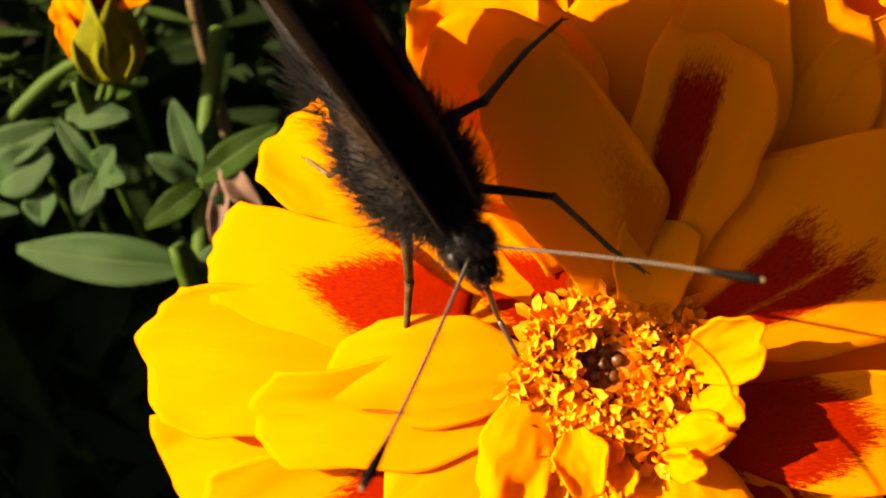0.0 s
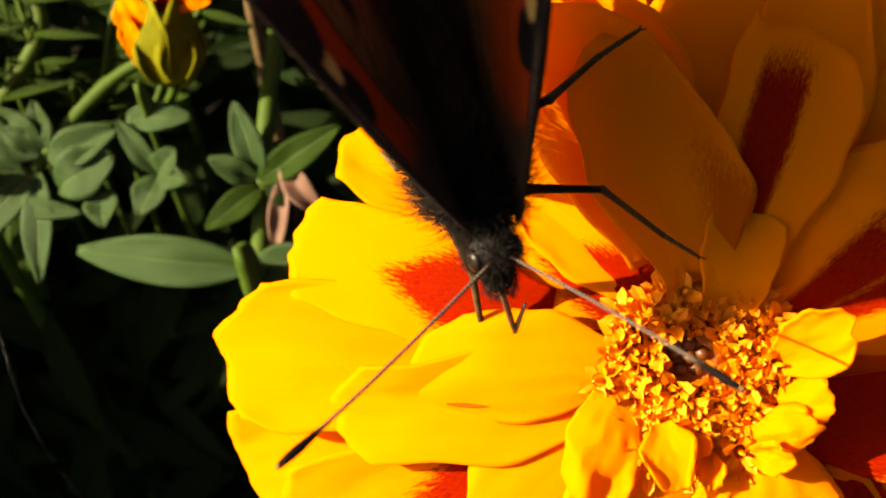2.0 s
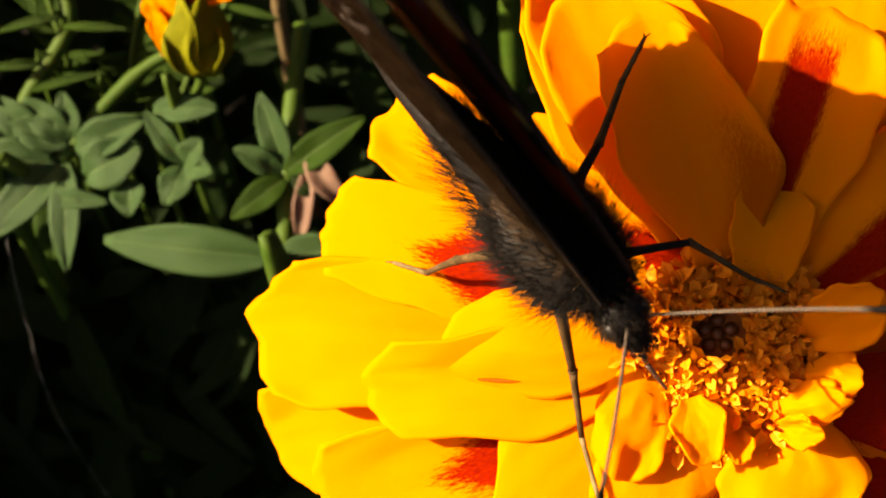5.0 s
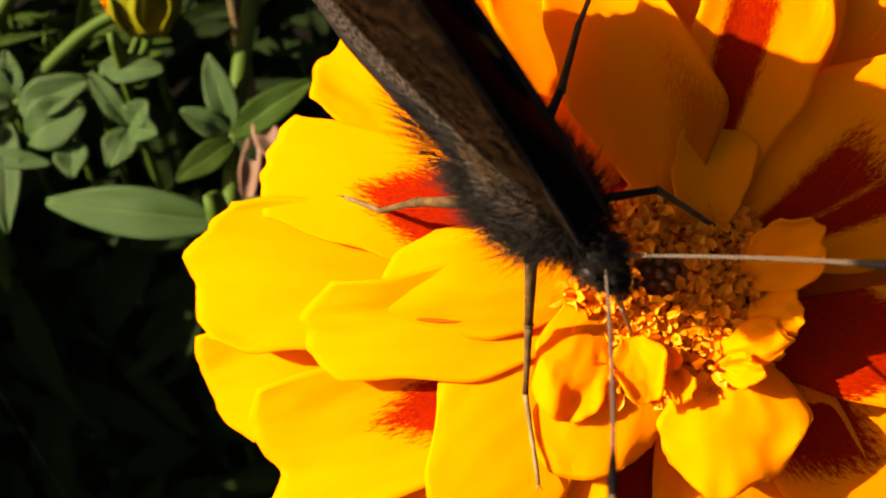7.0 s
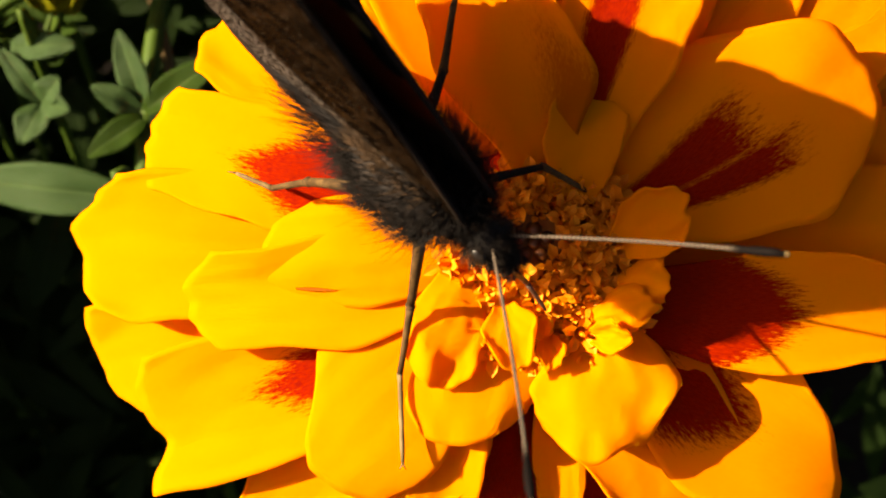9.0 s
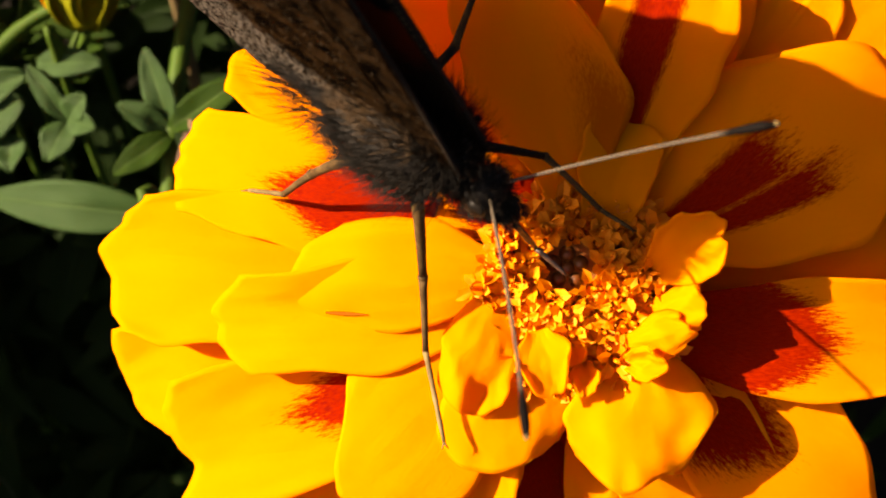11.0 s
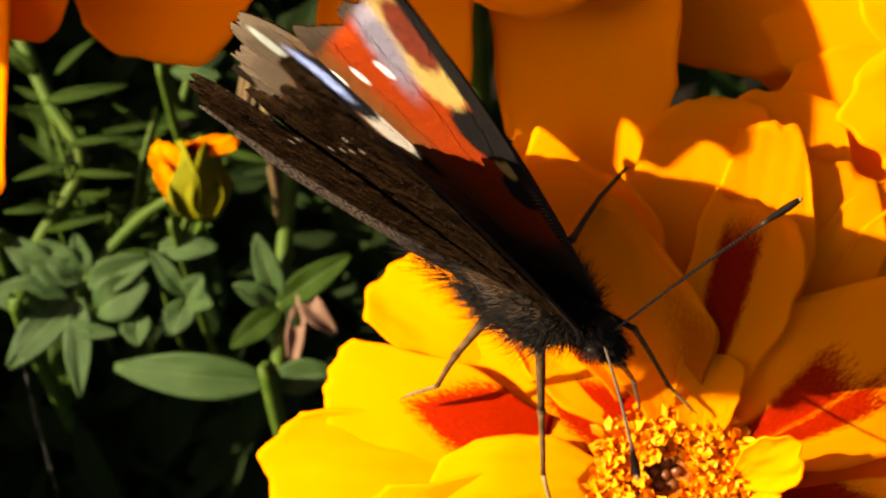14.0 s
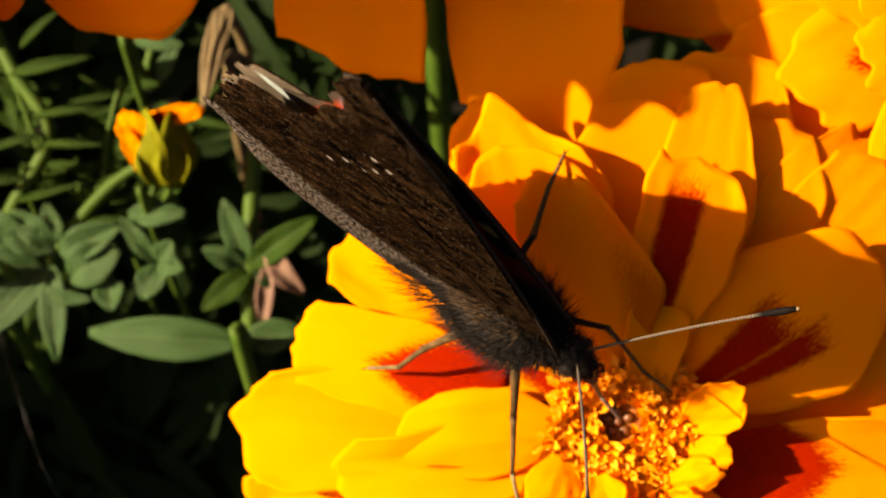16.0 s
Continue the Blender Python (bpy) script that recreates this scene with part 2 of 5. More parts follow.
def wing_material(name, side):
    """u runs back along the body, v up the folded wing, each in 30 mm."""
    n = Nodes(name)
    c, u, v = n.uv()
    scale = n.noise(260, 3, 0.7, c)
    dust = n.noise(38, 5, 0.7, c)
    big = n.noise(7, 4, 0.6, c)
    wob = n.math("MULTIPLY", n.math("SUBTRACT", dust, 0.5), 0.5)
    along = n.math("ARCTAN2", v, n.math("ADD", u, 0.03))
    vein = n.step(n.math("ABSOLUTE", n.math("SINE", n.math("ADD", n.math("MULTIPLY", along, 17.0), n.math("MULTIPLY", big, 1.6)))), 0.12, 0.03)
    if side == "under":
        wave = n.noise(17, 6, 0.7, c, (1.0, 1.9, 1.0))
        ripple = n.noise(75, 3, 0.6, c, (2.2, 0.9, 1.0))
        grit = n.noise(95, 3, 0.6, c)
        col = n.mix(n.step(n.math("ADD", n.math("MULTIPLY", wave, 0.75), n.math("MULTIPLY", ripple, 0.25)), 0.42, 0.62), (0.0006, 0.0004, 0.0003), (0.017, 0.0085, 0.0038))
        col = n.mix(n.math("MULTIPLY", n.step(big, 0.48, 0.64), 0.7), col, (0.0035, 0.0019, 0.0010))
        col = n.mix(n.math("MULTIPLY", n.step(grit, 0.60, 0.67), 0.8), col, (0.050, 0.035, 0.024))
        rim = n.step(n.math("ADD", n.math("SUBTRACT", v, n.math("MULTIPLY", n.math("MULTIPLY", u, u), 0.42)), n.math("MULTIPLY", wob, 0.10)), 0.030, -0.005)
        col = n.mix(n.math("MULTIPLY", n.math("MULTIPLY", rim, n.step(grit, 0.44, 0.56)), 0.95), col, (0.075, 0.062, 0.052))
        for cu, cv in ((0.40, 0.575), (0.43, 0.53), (0.46, 0.485), (0.435, 0.59), (0.50, 0.43)):
            col = n.mix(n.spot(u, v, cu, cv, 0.008, 0.005, 20, 0.4), col, (0.20, 0.17, 0.15))
        n.set(Roughness=0.8, Specular_IOR_Level=0.0)
    elif side == "fore":
        col = n.mix(n.math("ADD", n.math("MULTIPLY", scale, 0.5), n.math("MULTIPLY", dust, 0.5)), (0.13, 0.011, 0.0012), (0.30, 0.036, 0.004))
        hind = n.math("SUBTRACT", n.math("MULTIPLY", u, 0.74), v)
        col = n.mix(n.step(n.math("ADD", hind, n.math("MULTIPLY", wob, 0.10)), -0.10, 0.02), col, n.mix(dust, (0.06, 0.018, 0.004), (0.17, 0.055, 0.014)))
        costal = n.math("SUBTRACT", n.math("SUBTRACT", v, 0.208), n.math("MULTIPLY", u, 1.53))
        col = n.mix(n.spot(u, v, 0.150, 0.345, 0.060, 0.040, 60, 0.15, wob), col, (0.006, 0.005, 0.005))
        col = n.mix(n.spot(u, v, 0.195, 0.425, 0.050, 0.026, 60, 0.2, wob), col, (0.36, 0.25, 0.08))
        col = n.mix(n.spot(u, v, 0.250, 0.490, 0.085, 0.065, 60, 0.15, wob), col, (0.006, 0.005, 0.005))
        col = n.mix(n.spot(u, v, 0.395, 0.680, 0.165, 0.085, 62, 0.12, wob), col, (0.34, 0.24, 0.075))
        col = n.mix(n.spot(u, v, 0.405, 0.720, 0.10, 0.050, 65, 0.2, wob), col, n.mix(dust, (0.01, 0.008, 0.010), (0.20, 0.03, 0.01)))
        col = n.mix(n.spot(u, v, 0.475, 0.635, 0.15, 0.045, 65, 0.5, wob), col, (0.15, 0.14, 0.19))
        strip = n.step(n.math("ADD", costal, n.math("MULTIPLY", wob, 0.05)), -0.068, -0.05)
        bars = n.math("SINE", n.math("ADD", n.math("MULTIPLY", n.math("ADD", n.math("MULTIPLY", u, 0.55), n.math("MULTIPLY", v, 0.84)), 470.0), n.math("MULTIPLY", dust, 9.0)))
        pale = n.math("MULTIPLY", n.math("MULTIPLY", n.step(bars, 0.15, 0.7), n.step(costal, -0.060, -0.035)), n.step(v, 0.42, 0.34))
        col = n.mix(strip, col, n.mix(pale, (0.007, 0.006, 0.006), (0.15, 0.115, 0.07)))
        for cu, cv in ((0.47, 0.53), (0.53, 0.45), (0.59, 0.38)):
            col = n.mix(n.spot(u, v, cu, cv, 0.026, 0.013, 30, 0.3), col, (0.55, 0.53, 0.57))
        edge = n.step(n.math("ADD", n.math("ADD", n.math("MULTIPLY", u, 0.92), n.math("MULTIPLY", v, 0.39)), n.math("MULTIPLY", wob, 0.05)), 0.735, 0.77)
        col = n.mix(edge, col, n.mix(dust, (0.010, 0.007, 0.005), (0.040, 0.028, 0.019)))
        root = n.step(n.math("ADD", n.math("ADD", u, v), n.math("MULTIPLY", wob, 0.25)), 0.32, 0.18)
        col = n.mix(root, col, (0.03, 0.018, 0.010))
        n.set(Roughness=0.75, Specular_IOR_Level=0.05)
    else:
        fan = n.noise(22, 5, 0.75, c, (0.6, 2.6, 1.0))
        grain = n.math("ADD", n.math("MULTIPLY", fan, 0.5), n.math("MULTIPLY", n.noise(170, 4, 0.8, c), 0.5))
        col = n.mix(n.step(grain, 0.34, 0.66), (0.016, 0.0065, 0.0022), (0.17, 0.080, 0.030))
        ruddy = n.spot(u, v, 0.50, 0.23, 0.20, 0.11, 20, 0.7, wob)
        col = n.mix(n.math("MULTIPLY", ruddy, 0.6), col, n.mix(grain, (0.09, 0.014, 0.003), (0.30, 0.060, 0.012)))
        rim = n.step(n.math("ADD", n.math("ADD", n.math("MULTIPLY", u, 0.95), n.math("MULTIPLY", v, 0.3)), n.math("MULTIPLY", wob, 0.10)), 0.62, 0.74)
        col = n.mix(rim, col, n.mix(grain, (0.030, 0.021, 0.013), (0.105, 0.080, 0.056)))
        col = n.mix(n.spot(u, v, 0.31, 0.275, 0.06, 0.025, 40, 0.5, wob), col, (0.008, 0.007, 0.007))
        col = n.mix(n.spot(u, v, 0.385, 0.335, 0.085, 0.050, 40, 0.3, wob), col, (0.30, 0.28, 0.25))
        col = n.mix(n.spot(u, v, 0.50, 0.42, 0.115, 0.065, 35, 0.15, wob), col, (0.006, 0.006, 0.008))
        col = n.mix(n.spot(u, v, 0.535, 0.435, 0.075, 0.026, 35, 0.5, n.math("MULTIPLY", wob, 2.0)), col, (0.22, 0.30, 0.62))
        col = n.mix(n.spot(u, v, 0.66, 0.465, 0.050, 0.022, 35, 0.4, wob), col, n.mix(grain, (0.16, 0.19, 0.18), (0.34, 0.40, 0.38)))
        root = n.step(n.math("ADD", u, n.math("MULTIPLY", wob, 0.25)), 0.26, 0.10)
        col = n.mix(root, col, (0.035, 0.020, 0.010))
        n.set(Roughness=0.8, Specular_IOR_Level=0.04)
    n.bump(n.math("ADD", n.math("ADD", scale, n.math("MULTIPLY", dust, 1.5)), n.math("MULTIPLY", vein, 1.2)), 0.00025, 0.8)
    n.set(Base_Color=col)
    return n.mat


WING_UNDER = wing_material("wing_underside", "under")
WING_FORE = wing_material("forewing_upperside", "fore")
WING_HIND = wing_material("hindwing_upperside", "hind")


def fringe_material():
    n = Nodes("wing_costa_dark")
    c, u, v = n.uv()
    n.set(Base_Color=n.mix(n.noise(70, 4, 0.7, c), (0.004, 0.003, 0.003), (0.022, 0.016, 0.012)), Roughness=0.8, Specular_IOR_Level=0.05)
    return n.mat


COSTA = fringe_material()

# ---- building helpers ----


def thing(name, origin, label, category, group="", kind=""):
    """An empty at a place of the bed (mm) for a thing's parts."""
    ob = new(name)
    ob.empty_display_size = 0.005
    ob.matrix_basis = BED @ Matrix.Translation(Vector(origin) * MM)
    ob["at"] = tuple(float(v) for v in origin)
    return tagged(ob, label, category, group, kind)


def part(name, bm, material, parent, label="", at=None):
    """Links a bmesh (mm, in the bed's or the thing's own space) as one mesh object under a thing or a part."""
    mesh = bpy.data.meshes.new(name)
    shift = Vector(parent["at"]) if at is None and "at" in parent else Vector(at or (0, 0, 0))
    bmesh.ops.translate(bm, verts=bm.verts, vec=-shift)
    bmesh.ops.scale(bm, verts=bm.verts, vec=(MM, MM, MM))
    bm.normal_update()
    bm.to_mesh(mesh)
    bm.free()
    for m in material if isinstance(material, (list, tuple)) else [material]:
        mesh.materials.append(m)
    mesh.polygons.foreach_set("use_smooth", [True] * len(mesh.polygons))
    ob = new(name, mesh)
    ob.parent = parent
    ob["at"] = (0.0, 0.0, 0.0) if at is not None or "at" not in parent else parent["at"]
    if label:
        ob["label"] = label
    return ob


def sheet(bm, grid, thick, normals, closed=True):
    """A sheet with thickness from a grid of points, with u, v along it. Face index 0 above, 1 below."""
    layer = bm.loops.layers.uv.verify()
    rows, cols = len(grid), len(grid[0])
    top = [[bm.verts.new(p) for p in row] for row in grid]
    low = [[bm.verts.new(Vector(p) - Vector(q) * thick) for p, q in zip(r, s)] for r, s in zip(grid, normals)]

    def face(vs, uvs, index):
        if len({v.index if v.index >= 0 else id(v) for v in vs}) < 3:
            return
        f = bm.faces.new(vs)
        f.material_index = index
        for loop, uv in zip(f.loops, uvs):
            loop[layer].uv = uv

    def at(i, j):
        return (i / (rows - 1), j / (cols - 1))

    for i in range(rows - 1):
        for j in range(cols - 1):
            q = [(i, j), (i + 1, j), (i + 1, j + 1), (i, j + 1)]
            face([top[a][b] for a, b in q], [at(*k) for k in q], 0)
            face([low[a][b] for a, b in q[::-1]], [at(*k) for k in q[::-1]], 1)
    border = [(i, 0) for i in range(rows)] + [(rows - 1, j) for j in range(1, cols)] + [(i, cols - 1) for i in range(rows - 2, -1, -1)] + [(0, j) for j in range(cols - 2, 0, -1)]
    for a, b in zip(border, border[1:] + border[:1]):
        face([top[b[0]][b[1]], top[a[0]][a[1]], low[a[0]][a[1]], low[b[0]][b[1]]], [at(*b), at(*a), at(*a), at(*b)], 0)
    return bm


def tube(bm, points, radii, sides=8, index=0):
    """A round tapered tube along points, closed at both ends; u runs along it."""
    layer = bm.loops.layers.uv.verify()
    points = [Vector(p) for p in points]
    rings, ref = [], Vector((0.31, 0.52, 0.8))
    for k, p in enumerate(points):
        d = (points[min(k + 1, len(points) - 1)] - points[max(k - 1, 0)]).normalized()
        a = d.cross(ref if abs(d.dot(ref)) < 0.95 else Vector((1, 0, 0))).normalized()
        b = d.cross(a)
        rings.append([bm.verts.new(p + (a * math.cos(w) + b * math.sin(w)) * radii[k]) for w in (2 * math.pi * s / sides for s in range(sides))])
    last = max(len(points) - 1, 1)
    for k in range(len(rings) - 1):
        for s in range(sides):
            f = bm.faces.new([rings[k][s], rings[k][(s + 1) % sides], rings[k + 1][(s + 1) % sides], rings[k + 1][s]])
            f.material_index = index
            for loop, uv in zip(f.loops, ((k / last, s / sides), (k / last, (s + 1) / sides), ((k + 1) / last, (s + 1) / sides), ((k + 1) / last, s / sides))):
                loop[layer].uv = uv
    for ring, way in ((rings[0], -1), (rings[-1], 1)):
        f = bm.faces.new(ring[::way])
        f.material_index = index
    return bm


def spline(points, n):
    """Points of a smooth curve through the given ones."""
    p = [Vector(q) for q in points]
    p = [p[0] * 2 - p[1], *p, p[-1] * 2 - p[-2]]
    out = []
    for k in range(1, len(p) - 2):
        for s in range(n):
            t = s / n
            a, b, c, d = p[k - 1], p[k], p[k + 1], p[k + 2]
            out.append(0.5 * (2 * b + (c - a) * t + (2 * a - 5 * b + 4 * c - d) * t * t + (3 * b - a - 3 * c + d) * t**3))
    return out + [p[-2]]


def smooth(a, b, x):
    x = min(max((x - a) / (b - a), 0.0), 1.0)
    return x * x * (3 - 2 * x)


petal_count = [0]


def petal(parent, base, tip, width, kind="plain", arch=None, cup=None, ruffle=0.35, face=(0, 0, 1), neck=0.42, curl=0.0, lobes=0.0, name="petal", label="", fullness=0.62, rounding=0.20, edge=()):
    """One petal (mm): a sheet that widens from base to a rounded, uneven tip. arch: how far its middle stands out; cup: how far its
    sides rise (or drop); curl: how far its tip rolls back; lobes: depth of the waves in its outer edge; rounding: how far its corners draw back.
    edge: in place of lobes and rounding, how far its outer edge stands out or back (shares of its length), from its right side to its left."""
    petal_count[0] += 1
    seed = petal_count[0] * 7.31
    rnd = random.Random(petal_count[0])
    base, tip = Vector(base), Vector(tip)
    way = tip - base
    length = way.length
    way.normalize()
    side = Vector(face).cross(way).normalized()
    up = way.cross(side).normalized()
    arch = length * 0.07 if arch is None else arch
    cup = width * 0.10 if cup is None else cup
    lobes = lobes or 0.02 + 0.03 * rnd.random()
    phase, lean = rnd.random() * 6.28, (rnd.random() - 0.5) * 0.16
    nu, nv = 26, 25
    if edge:
        curve = spline([(e, 0, 0) for e in edge], 12)
        outline = [curve[round(j / (nv - 1) * (len(curve) - 1))] for j in range(nv)]
    grid = []
    for i in range(nu):
        u = i / (nu - 1)
        row = []
        for j in range(nv):
            v = j / (nv - 1) * 2 - 1
            # rounded outer edge: rows near the tip bow back towards the sides
            end = 0.97 - (rounding + 0.08 * lean) * abs(v) ** 3.0 + lobes * math.sin(v * 5.0 + phase) + lobes * 0.6 * math.sin(v * 11 + phase * 2)
            if edge:
                end = 1.0 + outline[j].x
            end += (0.030 * noise.noise(Vector((v * 2.6, seed, 1.7))) + 0.010 * noise.noise(Vector((v * 5.0, seed, 4.1)))) * min(width / 6, 1)
            s = u * end
            half = width / 2 * (neck + (1 - neck) * smooth(0.0, fullness, u)) * (1 - 0.13 * smooth(0.80, 1.0, u))
            x = v * half * (1 + 0.05 * math.sin(u * 7 + phase) + 0.10 * noise.noise(Vector((u * 4.5, v * 0.8, seed)))) + lean * width * u * u
            wave = noise.noise(Vector((s * 2.2 + seed, v * 1.5, seed))) * 1.3 + noise.noise(Vector((s * 5 + seed, v * 3.5, seed))) * 0.5
            lift = arch * 4 * s * (1 - s) + cup * v * v * (0.35 + 0.65 * u) + ruffle * wave * (0.2 + 0.8 * u) * (0.5 + 0.5 * abs(v))
            lift += -0.03 * min(width / 9, 1) ** 2 * math.cos(v * 15 + phase) * (1 - u * 0.6)
            lift -= curl * smooth(0.62, 1.05, s) ** 1.5
            row.append(base + way * (s * length) + side * x + up * lift)
        grid.append(row)
    normals = []
    for i in range(nu):
        row = []
        for j in range(nv):
            a = grid[min(i + 1, nu - 1)][j] - grid[max(i - 1, 0)][j]
            b = grid[i][min(j + 1, nv - 1)] - grid[i][max(j - 1, 0)]
            row.append(a.cross(b).normalized())
        normals.append(row)
    bm = sheet(bmesh.new(), grid, 0.16, normals)
    return part(name, bm, [PETAL[kind], PETAL[kind]], parent, label)


def leaf(parent, base, tip, width, material=None, face=(0, 0, 1), droop=0.12, fold=0.25, name="leaflet", teeth=0.0):
    """A lance-shaped leaflet (mm) with a midrib and a slight fold."""
    base, tip = Vector(base), Vector(tip)
    way = tip - base
    length = way.length
    way.normalize()
    side = Vector(face).cross(way).normalized()
    up = way.cross(side)
    seed = base.x * 0.37 + tip.y
    nu, nv = 15, 9
    grid = []
    for i in range(nu):
        u = i / (nu - 1)
        half = width / 2 * max(0.05, (math.sin(math.pi * min(1, u * 0.94 + 0.03) ** 0.85)) ** 0.8)
        half *= 1 + teeth * math.sin(u * 40)
        row = []
        for j in range(nv):
            v = j / (nv - 1) * 2 - 1
            lift = fold * abs(v) * half + droop * length * (u - u * u) * 1.2 - droop * length * 0.6 * u * u
            lift += noise.noise(Vector((u * 3 + seed, v, seed))) * width * 0.10
            row.append(base + way * (u * length) + side * (v * half) + up * lift)
        grid.append(row)
    normals = [[(grid[min(i + 1, nu - 1)][j] - grid[max(i - 1, 0)][j]).cross(grid[i][min(j + 1, nv - 1)] - grid[i][max(j - 1, 0)]).normalized() for j in range(nv)] for i in range(nu)]
    return part(name, sheet(bmesh.new(), grid, 0.2, normals), [material or LEAF] * 2, parent)

# ---- ground ----


def build_ground():
    steps = [-200, -60, -20, -6, -2, -0.8, -0.4] + [k * 0.02 for k in range(-15, 16)] + [0.4, 0.8, 2, 6, 20, 60, 200]
    bm = bmesh.new()
    rows = []
    for y in steps:
        row = []
        for x in steps:
            near = 1.0 if abs(x) < 0.5 and abs(y) < 0.5 else 0.0
            z = near * (noise.noise(Vector((x * 14, y * 14, 0))) * 0.012 + noise.noise(Vector((x * 50, y * 50, 3))) * 0.005)
            row.append(bm.verts.new((x, y, z)))
        rows.append(row)
    for a, b in zip(rows, rows[1:]):
        for k in range(len(a) - 1):
            bm.faces.new((a[k], a[k + 1], b[k + 1], b[k]))
    mesh = bpy.data.meshes.new("ground")
    bm.to_mesh(mesh)
    bm.free()
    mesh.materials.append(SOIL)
    tagged(new("ground", mesh), "bare garden soil, its deep shade put into a near-black colour", "ground", kind="structure")


build_ground()


def to_ground(p, straight=1.0):
    """The point of the soil (mm, in the bed) below a point of the bed."""
    w = BED @ (Vector(p) * MM)
    g = BED.inverted() @ Vector((w.x, w.y, -0.004))
    return g / MM


def stalk(parent, top, thick, name="stem", lean=(0, 0, 0)):
    """A stem from the soil up to a point of the bed."""
    low = to_ground(Vector(top) + Vector(lean))
    mid = (Vector(top) + low) / 2 + Vector((thick, -thick * 1.5, 0))
    pts = spline([low, mid, Vector(top)], 10)
    return part(name, tube(bmesh.new(), pts, [thick * (1.2 - 0.35 * k / len(pts)) for k in range(len(pts))], 10), STEM, parent)


# ---- marigold with the butterfly ----


def floret_mesh(seed, lobes=5):
    """A small open floret (mm, z up): a flared tube with broad pointed lobes that bend out and up unevenly."""
    rnd = random.Random(seed)
    bm = bmesh.new()
    n = lobes * 2
    rings = [[bm.verts.new((r * math.cos(2 * math.pi * k / n), r * math.sin(2 * math.pi * k / n), z)) for k in range(n)] for z, r in ((0, 0.30), (0.9, 0.34), (1.45, 0.46))]
    for a, b in zip(rings, rings[1:]):
        for k in range(n):
            bm.faces.new((a[k], a[(k + 1) % n], b[(k + 1) % n], b[k]))
    for k in range(lobes):
        a = 2 * math.pi * (2 * k + 1) / n + rnd.uniform(-0.12, 0.12)
        out, rise = rnd.uniform(0.55, 0.95), rnd.uniform(0.1, 0.85)
        one, mid, two = rings[2][2 * k], rings[2][2 * k + 1], rings[2][(2 * k + 2) % n]
        d = Vector((math.cos(a), math.sin(a), 0))
        s = Vector((-d.y, d.x, 0))
        at = Vector((0, 0, 1.5)) + d * (0.46 + out * 0.5) + Vector((0, 0, rise * 0.6))
        p, q, m = (bm.verts.new(at + s * w + Vector((0, 0, h))) for w, h in ((-0.36, 0.1), (0.36, 0.1), (0, -0.06)))
        tip = bm.verts.new(Vector((0, 0, 1.5 + rise)) + d * (0.46 + out) + s * rnd.uniform(-0.12, 0.12))
        for f in ((one, mid, m, p), (mid, two, q, m), (p, m, tip), (m, q, tip)):
            bm.faces.new(f)
    tube(bm, [(0, 0, 0.8), (0.03, 0.02, 1.6), (0.06, -0.03, 2.2)], [0.18, 0.16, 0.10], 5)
    mesh = bpy.data.meshes.new("floret")
    bmesh.ops.scale(bm, verts=bm.verts, vec=(MM, MM, MM))
    bm.to_mesh(mesh)
    bm.free()
    mesh.materials.append(FLORET)
    return mesh


FLORETS = [floret_mesh(s, (3, 4, 5)[s % 3]) for s in range(9)]


def ball(bm, centre, radius, squash=(1, 1, 1), seg=10, rings=7, rough=0.0, index=0):
    r = bmesh.ops.create_uvsphere(bm, u_segments=seg, v_segments=rings, radius=1.0)
    for v in r["verts"]:
        k = 1 + rough * noise.noise(v.co * 2.3 + Vector(centre) * 3)
        v.co = Vector(centre) + Vector((v.co.x * squash[0], v.co.y * squash[1], v.co.z * squash[2])) * radius * k
        for f in v.link_faces:
            f.material_index = index
    return bm


def disc(flower, centre, radius, count, hollow, hole=1.7, seed=5):
    """The middle of a flower: a low dome set with small open florets round a hollow of closed buds."""
    rnd = random.Random(seed)
    c, h = Vector(centre), Vector((*hollow, 0))
    bm = ball(bmesh.new(), (c.x, c.y, c.z - 1.9), radius, (1, 1, 0.26), 24, 12, 0.06)
    part("disc_base", bm, DISC, flower, "dark orange base of the disc")
    for k in range(count):
        r = radius * math.sqrt((k + 0.5) / count)
        a = k * 2.39996
        x, y = r * math.cos(a) + rnd.uniform(-0.2, 0.2), r * math.sin(a) + rnd.uniform(-0.2, 0.2)
        gap = math.hypot(c.x + x - h.x, c.y + y - h.y)
        if gap < hole:
            continue
        ob = new("floret", FLORETS[rnd.randrange(len(FLORETS))])
        ob.parent = flower
        z = c.z - 1.5 + 0.7 * (1 - (r / radius) ** 2) + rnd.uniform(-0.45, 0.55)
        m = Matrix.Translation((Vector((c.x + x, c.y + y, z)) - Vector(flower["at"])) * MM)
        m = m @ Matrix.Rotation(rnd.uniform(0.0, 0.9) * r / radius + rnd.uniform(-0.2, 0.2), 4, Vector((-y, x, 0.01))) @ Matrix.Rotation(rnd.uniform(0, 6.28), 4, "Z")
        ob.matrix_basis = m @ Matrix.Scale(rnd.uniform(0.60, 1.05), 4)
    for k in range(6):
        a = k * 1.257 + 0.3
        r = 0.0 if k == 5 else 0.86
        bm = ball(bmesh.new(), (h.x + r * math.cos(a), h.y + r * math.sin(a), c.z - 0.7), 0.52, (1, 1, 1.15), 10, 7)
        part("floret_bud", bm, FLORET_BUD, flower)


